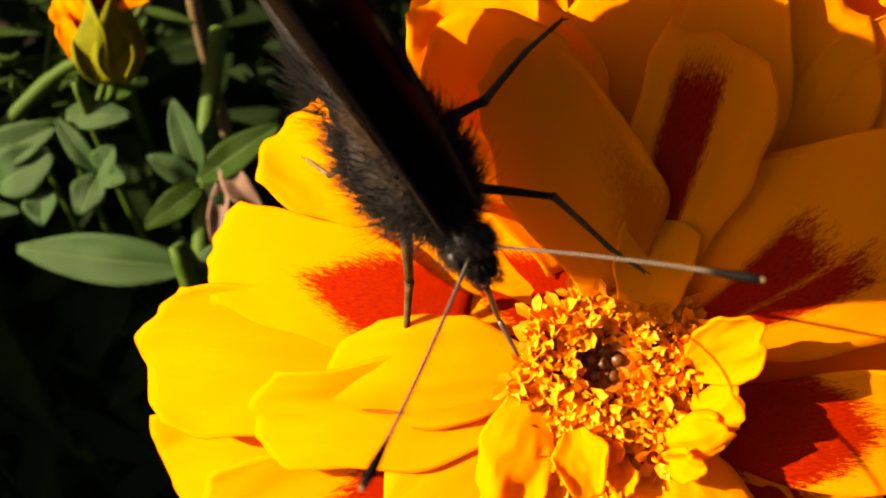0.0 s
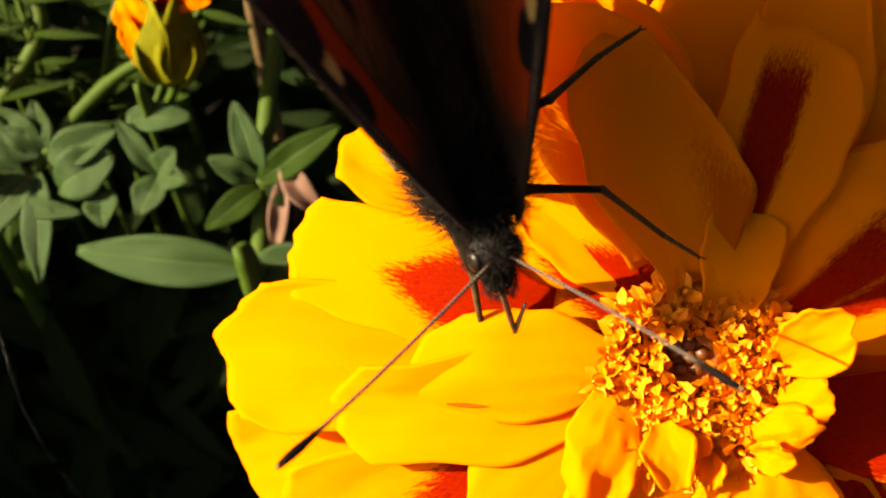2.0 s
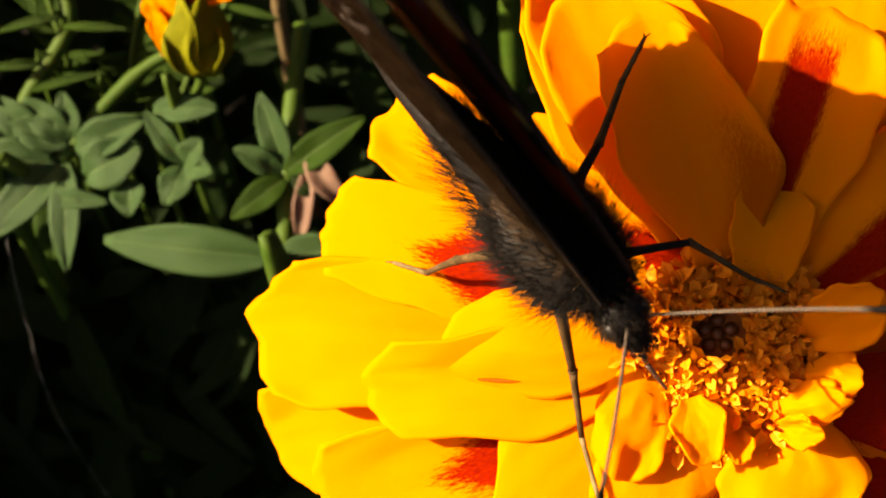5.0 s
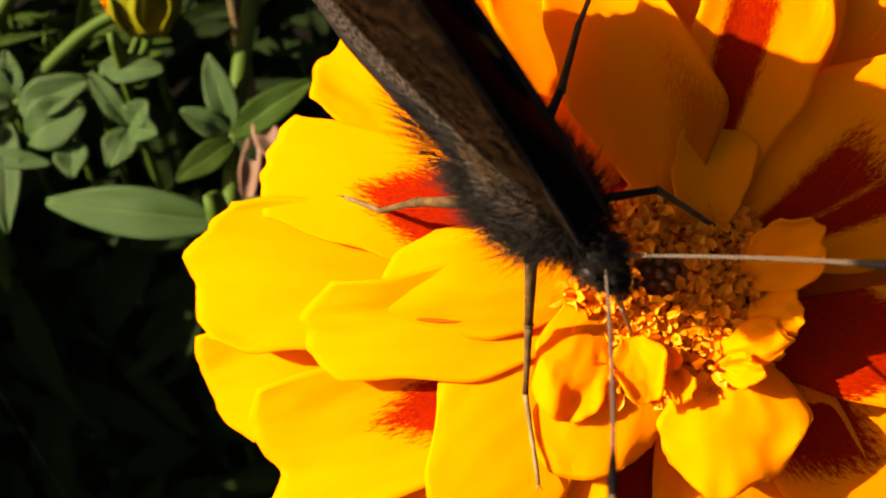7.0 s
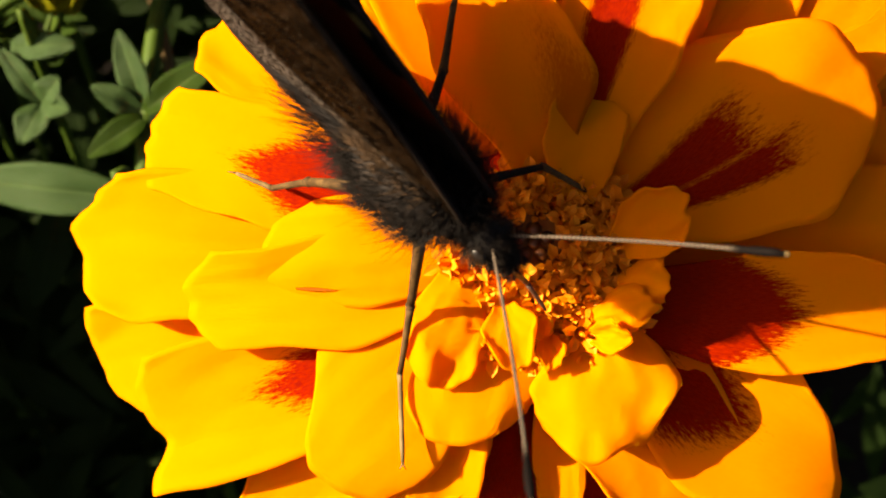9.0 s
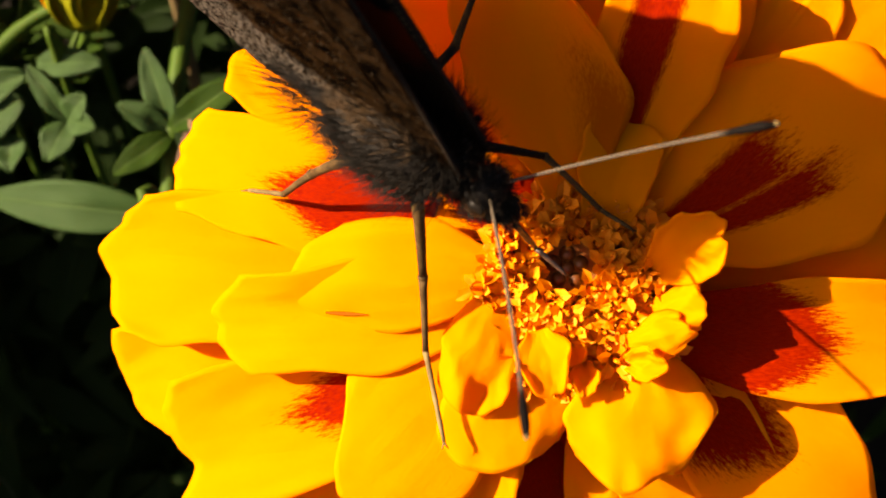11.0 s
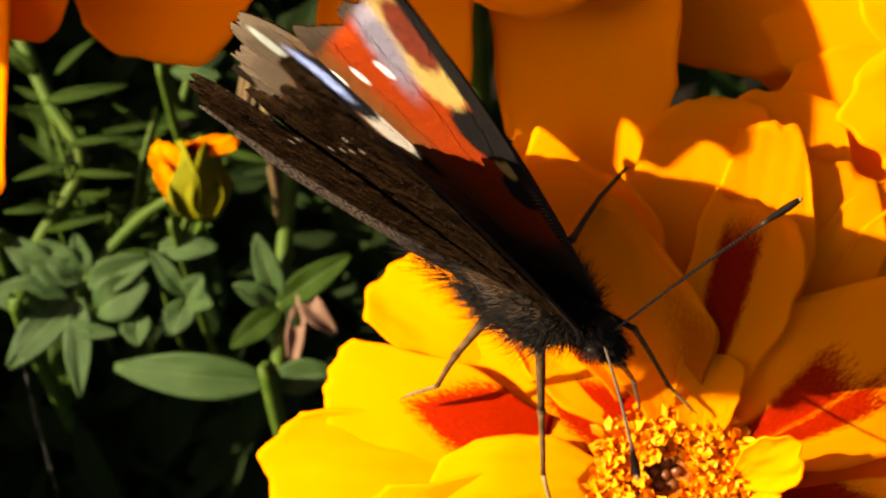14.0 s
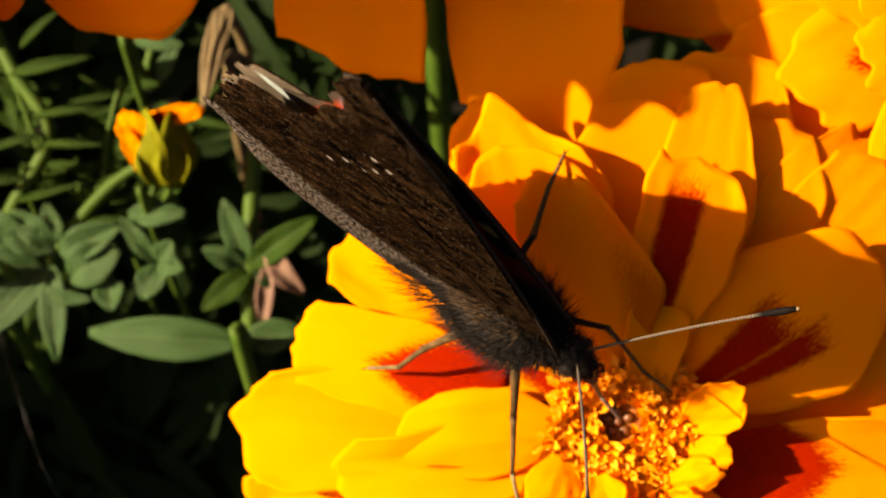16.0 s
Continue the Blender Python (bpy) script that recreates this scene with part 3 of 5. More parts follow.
def build_main_flower():
    flower = thing("marigold_flower", (0, 0, -8), "large yellow-orange marigold bloom with dark red streaks", "flower")
    # beside the leaves
    petal(flower, (-9.0, 6.7, -4.0), (-20.2, 14.7, -7.5), 8.0, 'plain', edge=(-0.1, -0.02, 0, 0.02, -0.08), fullness=0.5)
    petal(flower, (-8.1, 2.4, -2.0), (-24.6, 6.4, -5.5), 7.7, 'streak', edge=(-0.09, -0.01, 0, 0, -0.06), fullness=0.5, cup=0.4, ruffle=0.25)
    petal(flower, (-10.5, 3.5, -4.5), (-23.0, 1.3, -6.8), 4.3, 'plain', edge=(-.3, -.05, 0, -.03, -.25), face=(0.55, -0.35, 0.75))
    petal(flower, (-10.3, -0.7, -4.0), (-30.2, -0.1, -7.5), 9.9, 'plain', edge=(-0.2, -0.09, 0, -0.05, -0.05, -0.14))
    petal(flower, (-11.1, -4.0, -6.0), (-29.1, -7.8, -9.5), 9.2, 'plain', edge=(-0.02, 0, 0, -0.04, -0.17))
    petal(flower, (-3.9, -2.5, -1.5), (-21.8, -3.9, -3.6), 6.8, 'plain', edge=(-0.12, -0.01, 0, -0.02, -0.15), fullness=0.5)
    petal(flower, (-3.9, -0.7, -0.5), (-16.7, -0.5, -2.0), 7.2, 'plain', edge=(-0.26, -0.06, 0, 0, -0.03), cup=-0.6, fullness=0.5)
    petal(flower, (-5.2, -5.7, -4.0), (-25.1, -12.9, -6.5), 9.4, 'streak', edge=(-0.1, -0.05, -0.02, -0.03, -0.05, -0.01, 0.02))
    petal(flower, (-4.8, -5.8, -5.0), (-18.5, -20.1, -7.5), 9.0, 'plain', lobes=0.05)
    petal(flower, (-3.9, -4.2, -1.5), (-14.0, -14.1, -2.5), 10.7, 'plain', edge=(-0.4, -0.27, -0.08, 0.02, 0, -0.05, -0.1), cup=-0.6, ruffle=0.25)
    petal(flower, (-4.1, -4.4, -4.0), (-9.8, -17.7, -4.5), 9.0, 'plain', lobes=0.04)
    # lower side
    petal(flower, (-0.8, -6.9, -6.0), (-2.0, -22.0, -9.0), 9.0, 'deep')
    petal(flower, (4.0, -6.9, -6.0), (5.1, -22.0, -9.0), 8.8, 'deep')
    petal(flower, (1.7, -7.2, -4.4), (2.1, -20.0, -6.8), 3.3, 'plain', neck=0.7)
    petal(flower, (-4.6, -7.1, -2.6), (-5.9, -16.8, -3.4), 5.0, 'plain', edge=(-0.05, 0, 0.01, 0, -0.1), neck=0.7)
    petal(flower, (-3.0, -3.7, -0.8), (-3.9, -12.6, -0.4), 8.0, 'plain', edge=(-0.1, 0, 0, -0.04, -0.12, -0.25), cup=-1.0, neck=0.6)
    petal(flower, (-4.3, -2.4, 0.3), (-6.6, -8.7, 0.9), 4.7, 'plain', edge=(-0.2, -0.05, 0, -0.03, -0.2), cup=-0.7, neck=0.7, ruffle=0.9)
    petal(flower, (4.2, -4.9, 0.0), (4.5, -13.4, 1.2), 8.8, 'plain', edge=(-0.28, -0.08, 0, -0.03, -0.11, -0.13, -0.38), cup=-1.2, neck=0.5, ruffle=1.1, fullness=0.7)
    petal(flower, (3.4, -3.3, -4.0), (11.6, -19.3, -5.5), 10.1, 'streak')
    petal(flower, (4.6, -5.9, -4.0), (20.0, -15.5, -4.3), 11.7, 'streak', edge=(-0.05, 0, 0.02, -0.02, -0.1, -0.28, -0.48), ruffle=0.5)
    # right side
    petal(flower, (4.4, -4.0, -2.0), (27.1, -5.0, -3.0), 7.2, 'broad', neck=0.62)
    petal(flower, (4.4, -0.8, -4.4), (30.5, 1.0, -5.6), 10.0, 'plain', cup=0.2, ruffle=0.2)
    petal(flower, (4.9, 1.2, -1.0), (20.9, 10.5, -1.5), 13.8, 'twin', edge=(-0.2, -0.08, 0, 0, -0.03, -0.12, -0.45), fullness=0.75, neck=0.35, cup=-0.5)
    petal(flower, (7.2, 1.0, -5.0), (37.7, 3.2, -9.0), 13.5, 'plain')
    petal(flower, (7.9, 1.9, -4.0), (30.4, 9.0, -9.0), 13.4, 'streak', lobes=0.05)
    # far side
    petal(flower, (2.6, 4.2, -0.6), (7.0, 19.1, 0.0), 7.8, 'long', edge=(-0.14, -0.03, 0, 0.01, -0.02, 0.04), neck=0.5, cup=0.3)
    petal(flower, (0.8, 3.3, -0.5), (-3.6, 19.3, 1.0), 8.9, 'smear', edge=(-0.35, -0.1, 0, -0.02, -0.1))
    petal(flower, (-1.3, 5.8, -2.0), (-7.7, 21.0, 0.5), 9.2, 'plain', edge=(-0.22, -0.06, 0, -0.02, -0.17), ruffle=0.2)
    petal(flower, (-1.6, 6.6, -3.0), (-7.5, 24.9, -2.0), 10.1, 'plain', edge=(-0.3, -0.16, 0.02, -0.1, -0.13), ruffle=0.7)
    petal(flower, (-0.6, 5.8, -1.4), (-4.4, 17.9, -1.8), 5.1, 'plain', arch=0.3)
    petal(flower, (2.1, 2.4, 0.3), (3.5, 8.8, 0.4), 4.8, 'plain', edge=(-0.12, -0.02, 0, 0, -0.1), neck=0.6, ruffle=0.15)
    petal(flower, (4.0, 5.6, -3.0), (2.1, 24.6, -3.6), 12.6, 'plain', ruffle=0.15, arch=0.5, cup=0.2)
    petal(flower, (3.4, 7.3, -4.0), (5.4, 27.2, -5.0), 11.4, 'plain', edge=(-0.04, 0, 0.01, -0.03, -0.16), ruffle=0.15, arch=0.4, cup=0.2)
    petal(flower, (5.5, 5.6, -2.6), (10.2, 24.9, -3.3), 7.4, 'plain', edge=(-0.2, -0.03, 0, -0.01, -0.05), ruffle=0.15, arch=0.5, cup=0.1)
    petal(flower, (5.6, 7.0, -6.0), (13.2, 28.2, -7.0), 14.6, 'streak', lobes=0.02, ruffle=0.2, arch=0.5, cup=0.3)
    petal(flower, (7.5, 4.9, -3.2), (16.8, 21.0, -5.0), 9.2, 'plain', edge=(-0.22, -0.04, 0, 0.0, -0.06), ruffle=0.2, arch=0.5, cup=0.2)
    petal(flower, (8.9, 4.4, -3.6), (24.0, 17.3, -5.5), 10.4, 'plain', edge=(-0.1, 0, 0, -0.02, -0.12), ruffle=0.25, arch=0.6, cup=0.2)
    petal(flower, (8.7, 5.4, -4.2), (25.0, 19.9, -8.0), 11.4, 'plain', ruffle=0.7)
    petal(flower, (10.6, 3.4, -6.0), (34.2, 13.1, -11.0), 13.7, 'plain')
    petal(flower, (-1.0, 3.0, -3.2), (-10.9, 23.8, -6.0), 7.9, 'plain', edge=(-0.1, 0, 0, -0.05, -0.2))
    petal(flower, (-0.8, 2.4, -2.4), (-14.0, 8.5, -4.6), 8.0, 'streak', ruffle=0.2)
    petal(flower, (-0.4, 3.2, -2.8), (-10.5, 13.5, -4.2), 8.0, 'plain', ruffle=0.2)
    # small curled petals at the rim of the disc
    petal(flower, (-1.9, -3.9, 0.8), (-0.9, -7.7, 2.4), 3.1, 'plain', cup=0.9, ruffle=0.4, rounding=0.45)
    petal(flower, (-0.2, -4.4, 0.5), (0.2, -6.0, 1.6), 1.7, 'plain', cup=0.5)
    petal(flower, (0.8, -5.7, 0.5), (1.0, -7.7, 2.0), 1.5, 'plain', cup=0.6, ruffle=0.4)
    petal(flower, (3.3, -4.7, 0.8), (6.7, -3.7, 3.2), 2.7, 'plain', cup=-0.9, ruffle=0.7)
    petal(flower, (4.9, -2.5, 0.8), (7.6, -2.4, 3.2), 3.1, 'plain', cup=-1.0, ruffle=0.7)
    petal(flower, (5.0, -0.4, 0.5), (8.5, 2.3, 4.2), 4.0, 'plain', cup=0.7, ruffle=0.4)
    petal(flower, (3.4, -5.7, 0.8), (5.4, -5.5, 3.0), 1.9, 'plain', cup=0.8, ruffle=0.6)
    leaf(flower, (-14.6, -2.95, -1.26), (-12.0, -3.05, -0.84), 0.24, TEAR, droop=0.0, fold=0.1, name="tear")
    disc(flower, (0.9, -1.6, 0.0), 5.7, 275, (0.0, -0.2))
    bm = ball(bmesh.new(), (0.5, 0.5, -7.0), 9.5, (1, 1, 0.30), 24, 12, 0.05)
    part("receptacle", bm, DISC, flower, "dark base that carries the petals")
    cal = tube(bmesh.new(), [(0, 0, -18), (0, 0, -14), (0, 0, -9), (0, 0, -5)], [1.6, 3.2, 4.2, 3.0], 14)
    part("calyx", cal, STEM, flower, "green ribbed calyx")
    stalk(flower, (0, 0, -17), 1.5)
    return flower


main_flower = build_main_flower()


def build_back_flower():
    """The bloom behind, whose broad petals hang towards the front in shade."""
    flower = thing("marigold_flower", (-12, 52, -12), "orange marigold bloom with broad shaded petals hanging down", "flower")
    # broad petals that hang towards the front
    petal(flower, (-50.6, 56.5, -14.0), (-48.0, 34.1, -11.0), 8.7, 'plain', edge=(-0.12, -0.02, 0, -0.02, -0.1), face=(-0.32, 0.1, 0.92), cup=0.3, ruffle=0.2, fullness=0.3, neck=0.8)
    petal(flower, (-35.8, 56.2, -15.0), (-36.0, 31.9, -12.0), 19.0, 'plain', edge=(-0.18, -0.07, -0.04, -0.02, 0, -0.07, -0.2), face=(-0.32, 0.1, 0.92), cup=0.3, ruffle=0.2, fullness=0.3, neck=0.8)
    petal(flower, (-15.5, 55.0, -14.0), (-19.8, 27.5, -11.0), 14.2, 'plain', edge=(-0.14, -0.09, -0.03, 0, -0.01), face=(-0.32, 0.1, 0.92), cup=0.3, ruffle=0.2, fullness=0.3, neck=0.8)
    petal(flower, (-3.8, 57.8, -12.0), (-3.2, 19.5, -8.0), 15.4, 'plain', edge=(-0.17, -0.06, 0, -0.04, -0.2), face=(-0.32, 0.1, 0.92), cup=0.3, ruffle=0.2, fullness=0.3, neck=0.8)
    petal(flower, (7.0, 49.8, -15.0), (10.0, 29.1, -12.0), 14.9, 'streak', edge=(-0.2, -0.1, -0.03, 0, -0.05), face=(-0.32, 0.1, 0.92), cup=0.3, ruffle=0.2, fullness=0.3, neck=0.8)
    petal(flower, (20.0, 48.0, -16.0), (18.1, 27.6, -13.0), 15.2, 'plain', edge=(-0.1, -0.02, 0, -0.01, -0.1), face=(-0.32, 0.1, 0.92), cup=0.3, ruffle=0.2, fullness=0.3, neck=0.8)
    petal(flower, (-8.5, 50.5, -7.0), (-7.1, 33.9, -4.0), 13.3, 'plain', edge=(-0.1, -0.02, 0, -0.01, -0.1), face=(-0.32, 0.1, 0.92), cup=0.3, ruffle=0.2, fullness=0.3, neck=0.8)
    petal(flower, (-52.4, 55.6, -13.0), (-52.6, 19.3, -10.0), 9.9, 'plain', edge=(-0.12, -0.02, 0, -0.02, -0.1), face=(-0.32, 0.1, 0.92), cup=0.3, ruffle=0.2, fullness=0.3, neck=0.8)
    # unseen extra petals, added outside the view to shade the hanging ones
    for x, y in ((-105, 43.5), (-93, 44.5), (-81, 42), (-69, 39), (-57, 35.5), (-45, 34.8)):
        petal(flower, (x + 20, 68, 0), (x, y, 24), 14.2, "plain", face=(0, 0.5, 1), rounding=0.10, neck=0.3, fullness=0.7)
    part("disc_base", ball(bmesh.new(), (-12, 53, -14), 12, (1.6, 1, 0.4), 20, 10), DISC, flower)
    stalk(flower, (-12, 54, -18), 1.5)
    return flower


build_back_flower()


def build_side_flower():
    cx, cy = 31, 29
    flower = thing("marigold_flower", (cx, cy, -8), "yellow marigold bloom with red-flecked petals", "flower")
    rnd = random.Random(11)
    for ring, (count, length, width, low, high) in enumerate(((9, 21, 12, -9.0, -9.5), (8, 16, 10, -7.2, -6.2), (7, 11, 8, -5.6, -3.6))):
        for k in range(count):
            a = 2 * math.pi * (k + 0.5 * ring) / count + rnd.uniform(-0.12, 0.12)
            c, s = math.cos(a), math.sin(a)
            lift = 0.5 * (k % 2)
            petal(flower, (cx + 2 * c, cy + 2 * s, low + lift), (cx + length * c, cy + length * s, high + lift), width * rnd.uniform(0.9, 1.1), "streak" if ring == 1 or k % 3 == 0 else "plain", ruffle=0.3, cup=-0.4, arch=0.6)
    disc(flower, (cx, cy, -4), 4.0, 60, (cx, cy), 0.9, seed=9)
    stalk(flower, (cx, cy, -16), 1.4)
    return flower


build_side_flower()

# ---- leaves, stems and bud beside the bloom ----


def build_sprig():
    plant = thing("marigold_sprig", (-32.5, 11, -39), "upright green sprig with lance-shaped grey-green leaflets", "plant")
    leaf(plant, (-33.9, 4.0, -38), (-49.7, 5.7, -37), 4.6)
    leaf(plant, (-33.4, 4.0, -38), (-27.0, 4.8, -38), 3.6)
    leaf(plant, (-32.6, 11.9, -38), (-34.6, 18.9, -36), 2.8)
    leaf(plant, (-32.9, 11.9, -38), (-36.9, 13.9, -36), 2.4)
    leaf(plant, (-32.6, 11.9, -38), (-25.2, 16.6, -36), 3.0, LEAF_FRESH)
    leaf(plant, (-32.6, 11.3, -38), (-37.3, 7.7, -36), 2.7, LEAF_FRESH)
    leaf(plant, (-31.9, 12.5, -38), (-28.0, 10.0, -38), 4.0, LEAF_SHADED)
    low = to_ground((-33, -4, -45))
    part("stem", tube(bmesh.new(), spline([low, (-33.0, -3, -42), (-33.0, 4, -39), (-32.3, 16.1, -39), (-31.5, 26, -42)], 8), [0.85] * 33, 10), STEM, plant)


FAN_LOBES = (((-42.2, 12.8), (-39.3, 11.9), 2.4),
             ((-42.3, 12.5), (-43.6, 9.0), 3.1),
             ((-42.3, 12.8), (-45.5, 17.5), 2.1),
             ((-42.2, 12.8), (-40.3, 14.8), 2.6),
             ((-52.9, 14.9), (-58.4, 16.5), 3.1),
             ((-52.9, 15.0), (-56.8, 18.9), 3.1),
             ((-52.8, 15.3), (-53.1, 19.4), 2.6))


def build_leaf_fan():
    plant = thing("marigold_leaf", (-55, 13, -39), "grey-green divided marigold leaf on a pale stalk", "leaf")
    for b, t, w in (((-52.4, 14.2), (-45.7, 16.8), 3.6), ((-51.6, 11.7), (-46.1, 14.4), 4.8), ((-45.0, 17.9), (-38.8, 17.9), 2.7),
                    ((-53.3, 13.0), (-53.2, 2.9), 2.9), ((-53.9, 13.0), (-60.5, 6.2), 3.8), ((-54.5, 13.1), (-62.2, 13.5), 4.2), ((-55.0, 14.9), (-60.6, 19.3), 3.3),
                    ((-56.5, 10.2), (-49.1, 9.2), 1.9), ((-47.5, 11.4), (-47.1, 8.0), 3.2)) + FAN_LOBES:
        leaf(plant, (*b, -38.5), (*t, -37), w)
    leaf(plant, (-55.0, 10, -41), (-55.5, 4.0, -40), 3.8, LEAF_FRESH)
    low = to_ground((-60, 4, -50))
    part("stem", tube(bmesh.new(), spline([low, (-60, 4, -48), (-55.2, 11.9, -40), (-46.9, 21.0, -39), (-40.0, 24.3, -38)], 8), [0.75] * 25 + [0.6] * 8, 8), STEM, plant)


def build_upper_leaf():
    plant = thing("marigold_leaf", (-57, 32, -41), "fresh green divided marigold leaf with narrow leaflets", "leaf")
    for b, t, w in (((-57.1, 33.5), (-48.4, 34.9), 2.7), ((-57.4, 31.1), (-56.1, 26.9), 2.1), ((-57.6, 36.4), (-61.0, 39.5), 3.0), ((-55.8, 36.4), (-51.5, 39.8), 1.8), ((-55, 29), (-48, 29.5), 1.6),
                    ((-54, 27), (-60, 25.5), 1.8), ((-54, 26), (-47.5, 25.5), 1.6), ((-56, 22.5), (-61, 22), 1.8), ((-57, 20), (-50, 21.5), 1.6)):
        leaf(plant, (*b, -40), (*t, -38.5), w * 0.5, LEAF_FRESH, droop=0.25)
    low = to_ground((-62, 10, -50))
    part("stem", tube(bmesh.new(), spline([low, (-62, 10, -49), (-59, 18, -42), (-53.7, 26.8, -41), (-57, 34, -41), (-60.5, 41.5, -42)], 8), [0.8] * 41, 8), STEM, plant)
    other = thing("marigold_leaf", (-41, 34, -42), "small green leaflets on a thin stalk in shade", "leaf")
    leaf(other, (-41.6, 32.3, -41), (-39.2, 35.8, -40), 1.8)
    leaf(other, (-43.9, 36.6, -41), (-38.6, 35.8, -40), 1.8)
    low = to_ground((-44, 26, -50))
    part("stem", tube(bmesh.new(), spline([low, (-44, 27, -48), (-43, 33, -42), (-41, 39, -42)], 8), [0.5] * 25, 8), STEM, other)


def build_feathery_leaves():
    rnd = random.Random(17)
    for x, y, lean in ((-49.5, 20.0, 0.25), (-55.5, 22.0, -0.2), (-45.0, 17.0, 0.5)):
        plant = thing("feathery_leaf", (x, y, -46), "finely divided bright green leaf with thread-like leaflets", "leaf", "feathery leaves")
        pts = spline([to_ground((x - 2, y - 12, -60)), (x - 1.5, y - 8, -52), (x, y, -46), (x + 6 * lean, y + 7, -44), (x + 14 * lean, y + 13, -43)], 7)
        part("stem", tube(bmesh.new(), pts, [0.3] * len(pts), 6), STEM, plant)
        for k in range(12, len(pts) - 1):
            for side in (1, -1):
                if rnd.random() < 0.2:
                    continue
                p, a = pts[k], rnd.uniform(-0.3, 0.9)
                tip = p + Vector((side * math.cos(a), math.sin(a), rnd.uniform(-0.1, 0.3))) * rnd.uniform(2.5, 5.5)
                leaf(plant, p, tip, rnd.uniform(0.7, 1.2), LEAF_FRESH, droop=rnd.uniform(-0.2, 0.3))


def build_dry_petal():
    scrap = thing("withered_petal", (-26, 10, -38), "withered brownish-pink petal hanging on the sprig", "petal")
    leaf(scrap, (-30.6, 13.2, -37.6), (-27.0, 8.6, -37.2), 2.4, WITHERED, droop=0.3, fold=0.5, name="shrivelled_sheet")
    leaf(scrap, (-30.4, 12.6, -37.8), (-31.6, 4.6, -38.4), 1.8, WITHERED, droop=0.2, fold=0.6, name="shrivelled_sheet")


def build_bud():
    bud = thing("marigold_bud", (-40.5, 24.5, -36), "yellow-green marigold bud with orange petal tips", "bud")
    for k in range(6):
        a = k * 1.047 + 0.5
        leaf(bud, (-39.9 + 0.9 * math.cos(a), 20.6, -37 + 0.9 * math.sin(a)), (-40.6 + 3.1 * math.cos(a), 27.0 + 0.9 * math.sin(3 * a), -35.8 + 2.7 * math.sin(a)), 6.2, SEPAL, (math.cos(a), 0.1, math.sin(a)), 0.34, -0.35, "sepal")
    petal(bud, (-42.0, 24.0, -36), (-44.0, 28.6, -35.0), 3.0, "streak", ruffle=0.5, curl=0.8)
    petal(bud, (-41.0, 25.2, -36.5), (-41.2, 28.6, -36.0), 3.4, "streak", ruffle=0.6, curl=0.6)
    petal(bud, (-41.6, 27.6, -36.0), (-35.9, 28.2, -35.4), 2.0, "streak", ruffle=0.5)
    petal(bud, (-42.9, 22.4, -35.6), (-43.7, 26.4, -34.8), 1.7, "plain", ruffle=0.3)
    low = to_ground((-42, 14, -46))
    part("stem", tube(bmesh.new(), spline([low, (-43, 12, -47), (-42, 17, -41), (-40.0, 21.0, -37)], 8), [0.45] * 25, 8), STEM, bud)


def build_husk():
    husk = thing("dry_husk", (-36, 32, -36), "dry pale brown papery husk on a stalk", "plant")
    for k in range(4):
        x = -34.2 + 0.55 * k
        leaf(husk, (x, 38.6, -36), (-36.3 + 0.2 * k, 28.4 + 2 * (k % 2), -35), 1.2, None, (0.2 * k - 0.3, 0, 1), 0.1, 0.4, "dry_sepal")
    for ob in husk.children:
        ob.data.materials[0] = DRY
        ob.data.materials[1] = DRY
    low = to_ground((-34, 20, -52))
    part("stem", tube(bmesh.new(), spline([low, (-34, 22, -50), (-32, 34, -42), (-33.3, 38.8, -36.5)], 8), [0.7] * 25, 8), DRY, husk)


build_sprig()
build_leaf_fan()
build_upper_leaf()
build_bud()
build_husk()
build_feathery_leaves()
build_dry_petal()


def build_undergrowth(count, low, high, seed, large):
    """Leaves low between the stems or in unseen clumps, in a green darkened for shade."""
    rnd = random.Random(seed)
    bm = bmesh.new()
    layer = bm.loops.layers.uv.verify()
    for k in range(count):
        x, y, z = (rnd.uniform(a, b) for a, b in zip(low, high))
        if (BED @ (Vector((x, y, z)) * MM)).z < 0.01:
            continue
        a, tilt = rnd.uniform(0, 6.28), rnd.uniform(-0.6, 0.6)
        length, width = rnd.uniform(8, 20) * large, rnd.uniform(2.5, 6) * large
        d = Vector((math.cos(a), math.sin(a), tilt * 0.5)).normalized()
        s = Vector((-math.sin(a), math.cos(a), rnd.uniform(-0.5, 0.5))).normalized()
        p = Vector((x, y, z))
        n = d.cross(s)
        left, mid, right = [], [], []
        for i in range(5):
            u = i / 4
            w = width / 2 * max(0.04, math.sin(math.pi * (u * 0.92 + 0.04)))
            q = p + d * (u * length) - n * (0.25 * length * u * u)
            left.append(bm.verts.new(q + s * w + n * w * 0.3))
            mid.append(bm.verts.new(q))
            right.append(bm.verts.new(q - s * w + n * w * 0.3))
        for one, two, v0, v1 in ((left, mid, 0.0, 0.5), (mid, right, 0.5, 1.0)):
            for i in range(4):
                f = bm.faces.new((one[i], one[i + 1], two[i + 1], two[i]))
                for loop, uv in zip(f.loops, ((i / 4, v0), (i / 4 + 0.25, v0), (i / 4 + 0.25, v1), (i / 4, v1))):
                    loop[layer].uv = uv
    ob = thing("undergrowth", (0, 0, 0), "leaves of low plants, green darkened for shade; some clumps unseen", "foliage", kind="stuff")
    part("foliage", bm, LEAF_SHADED, ob)


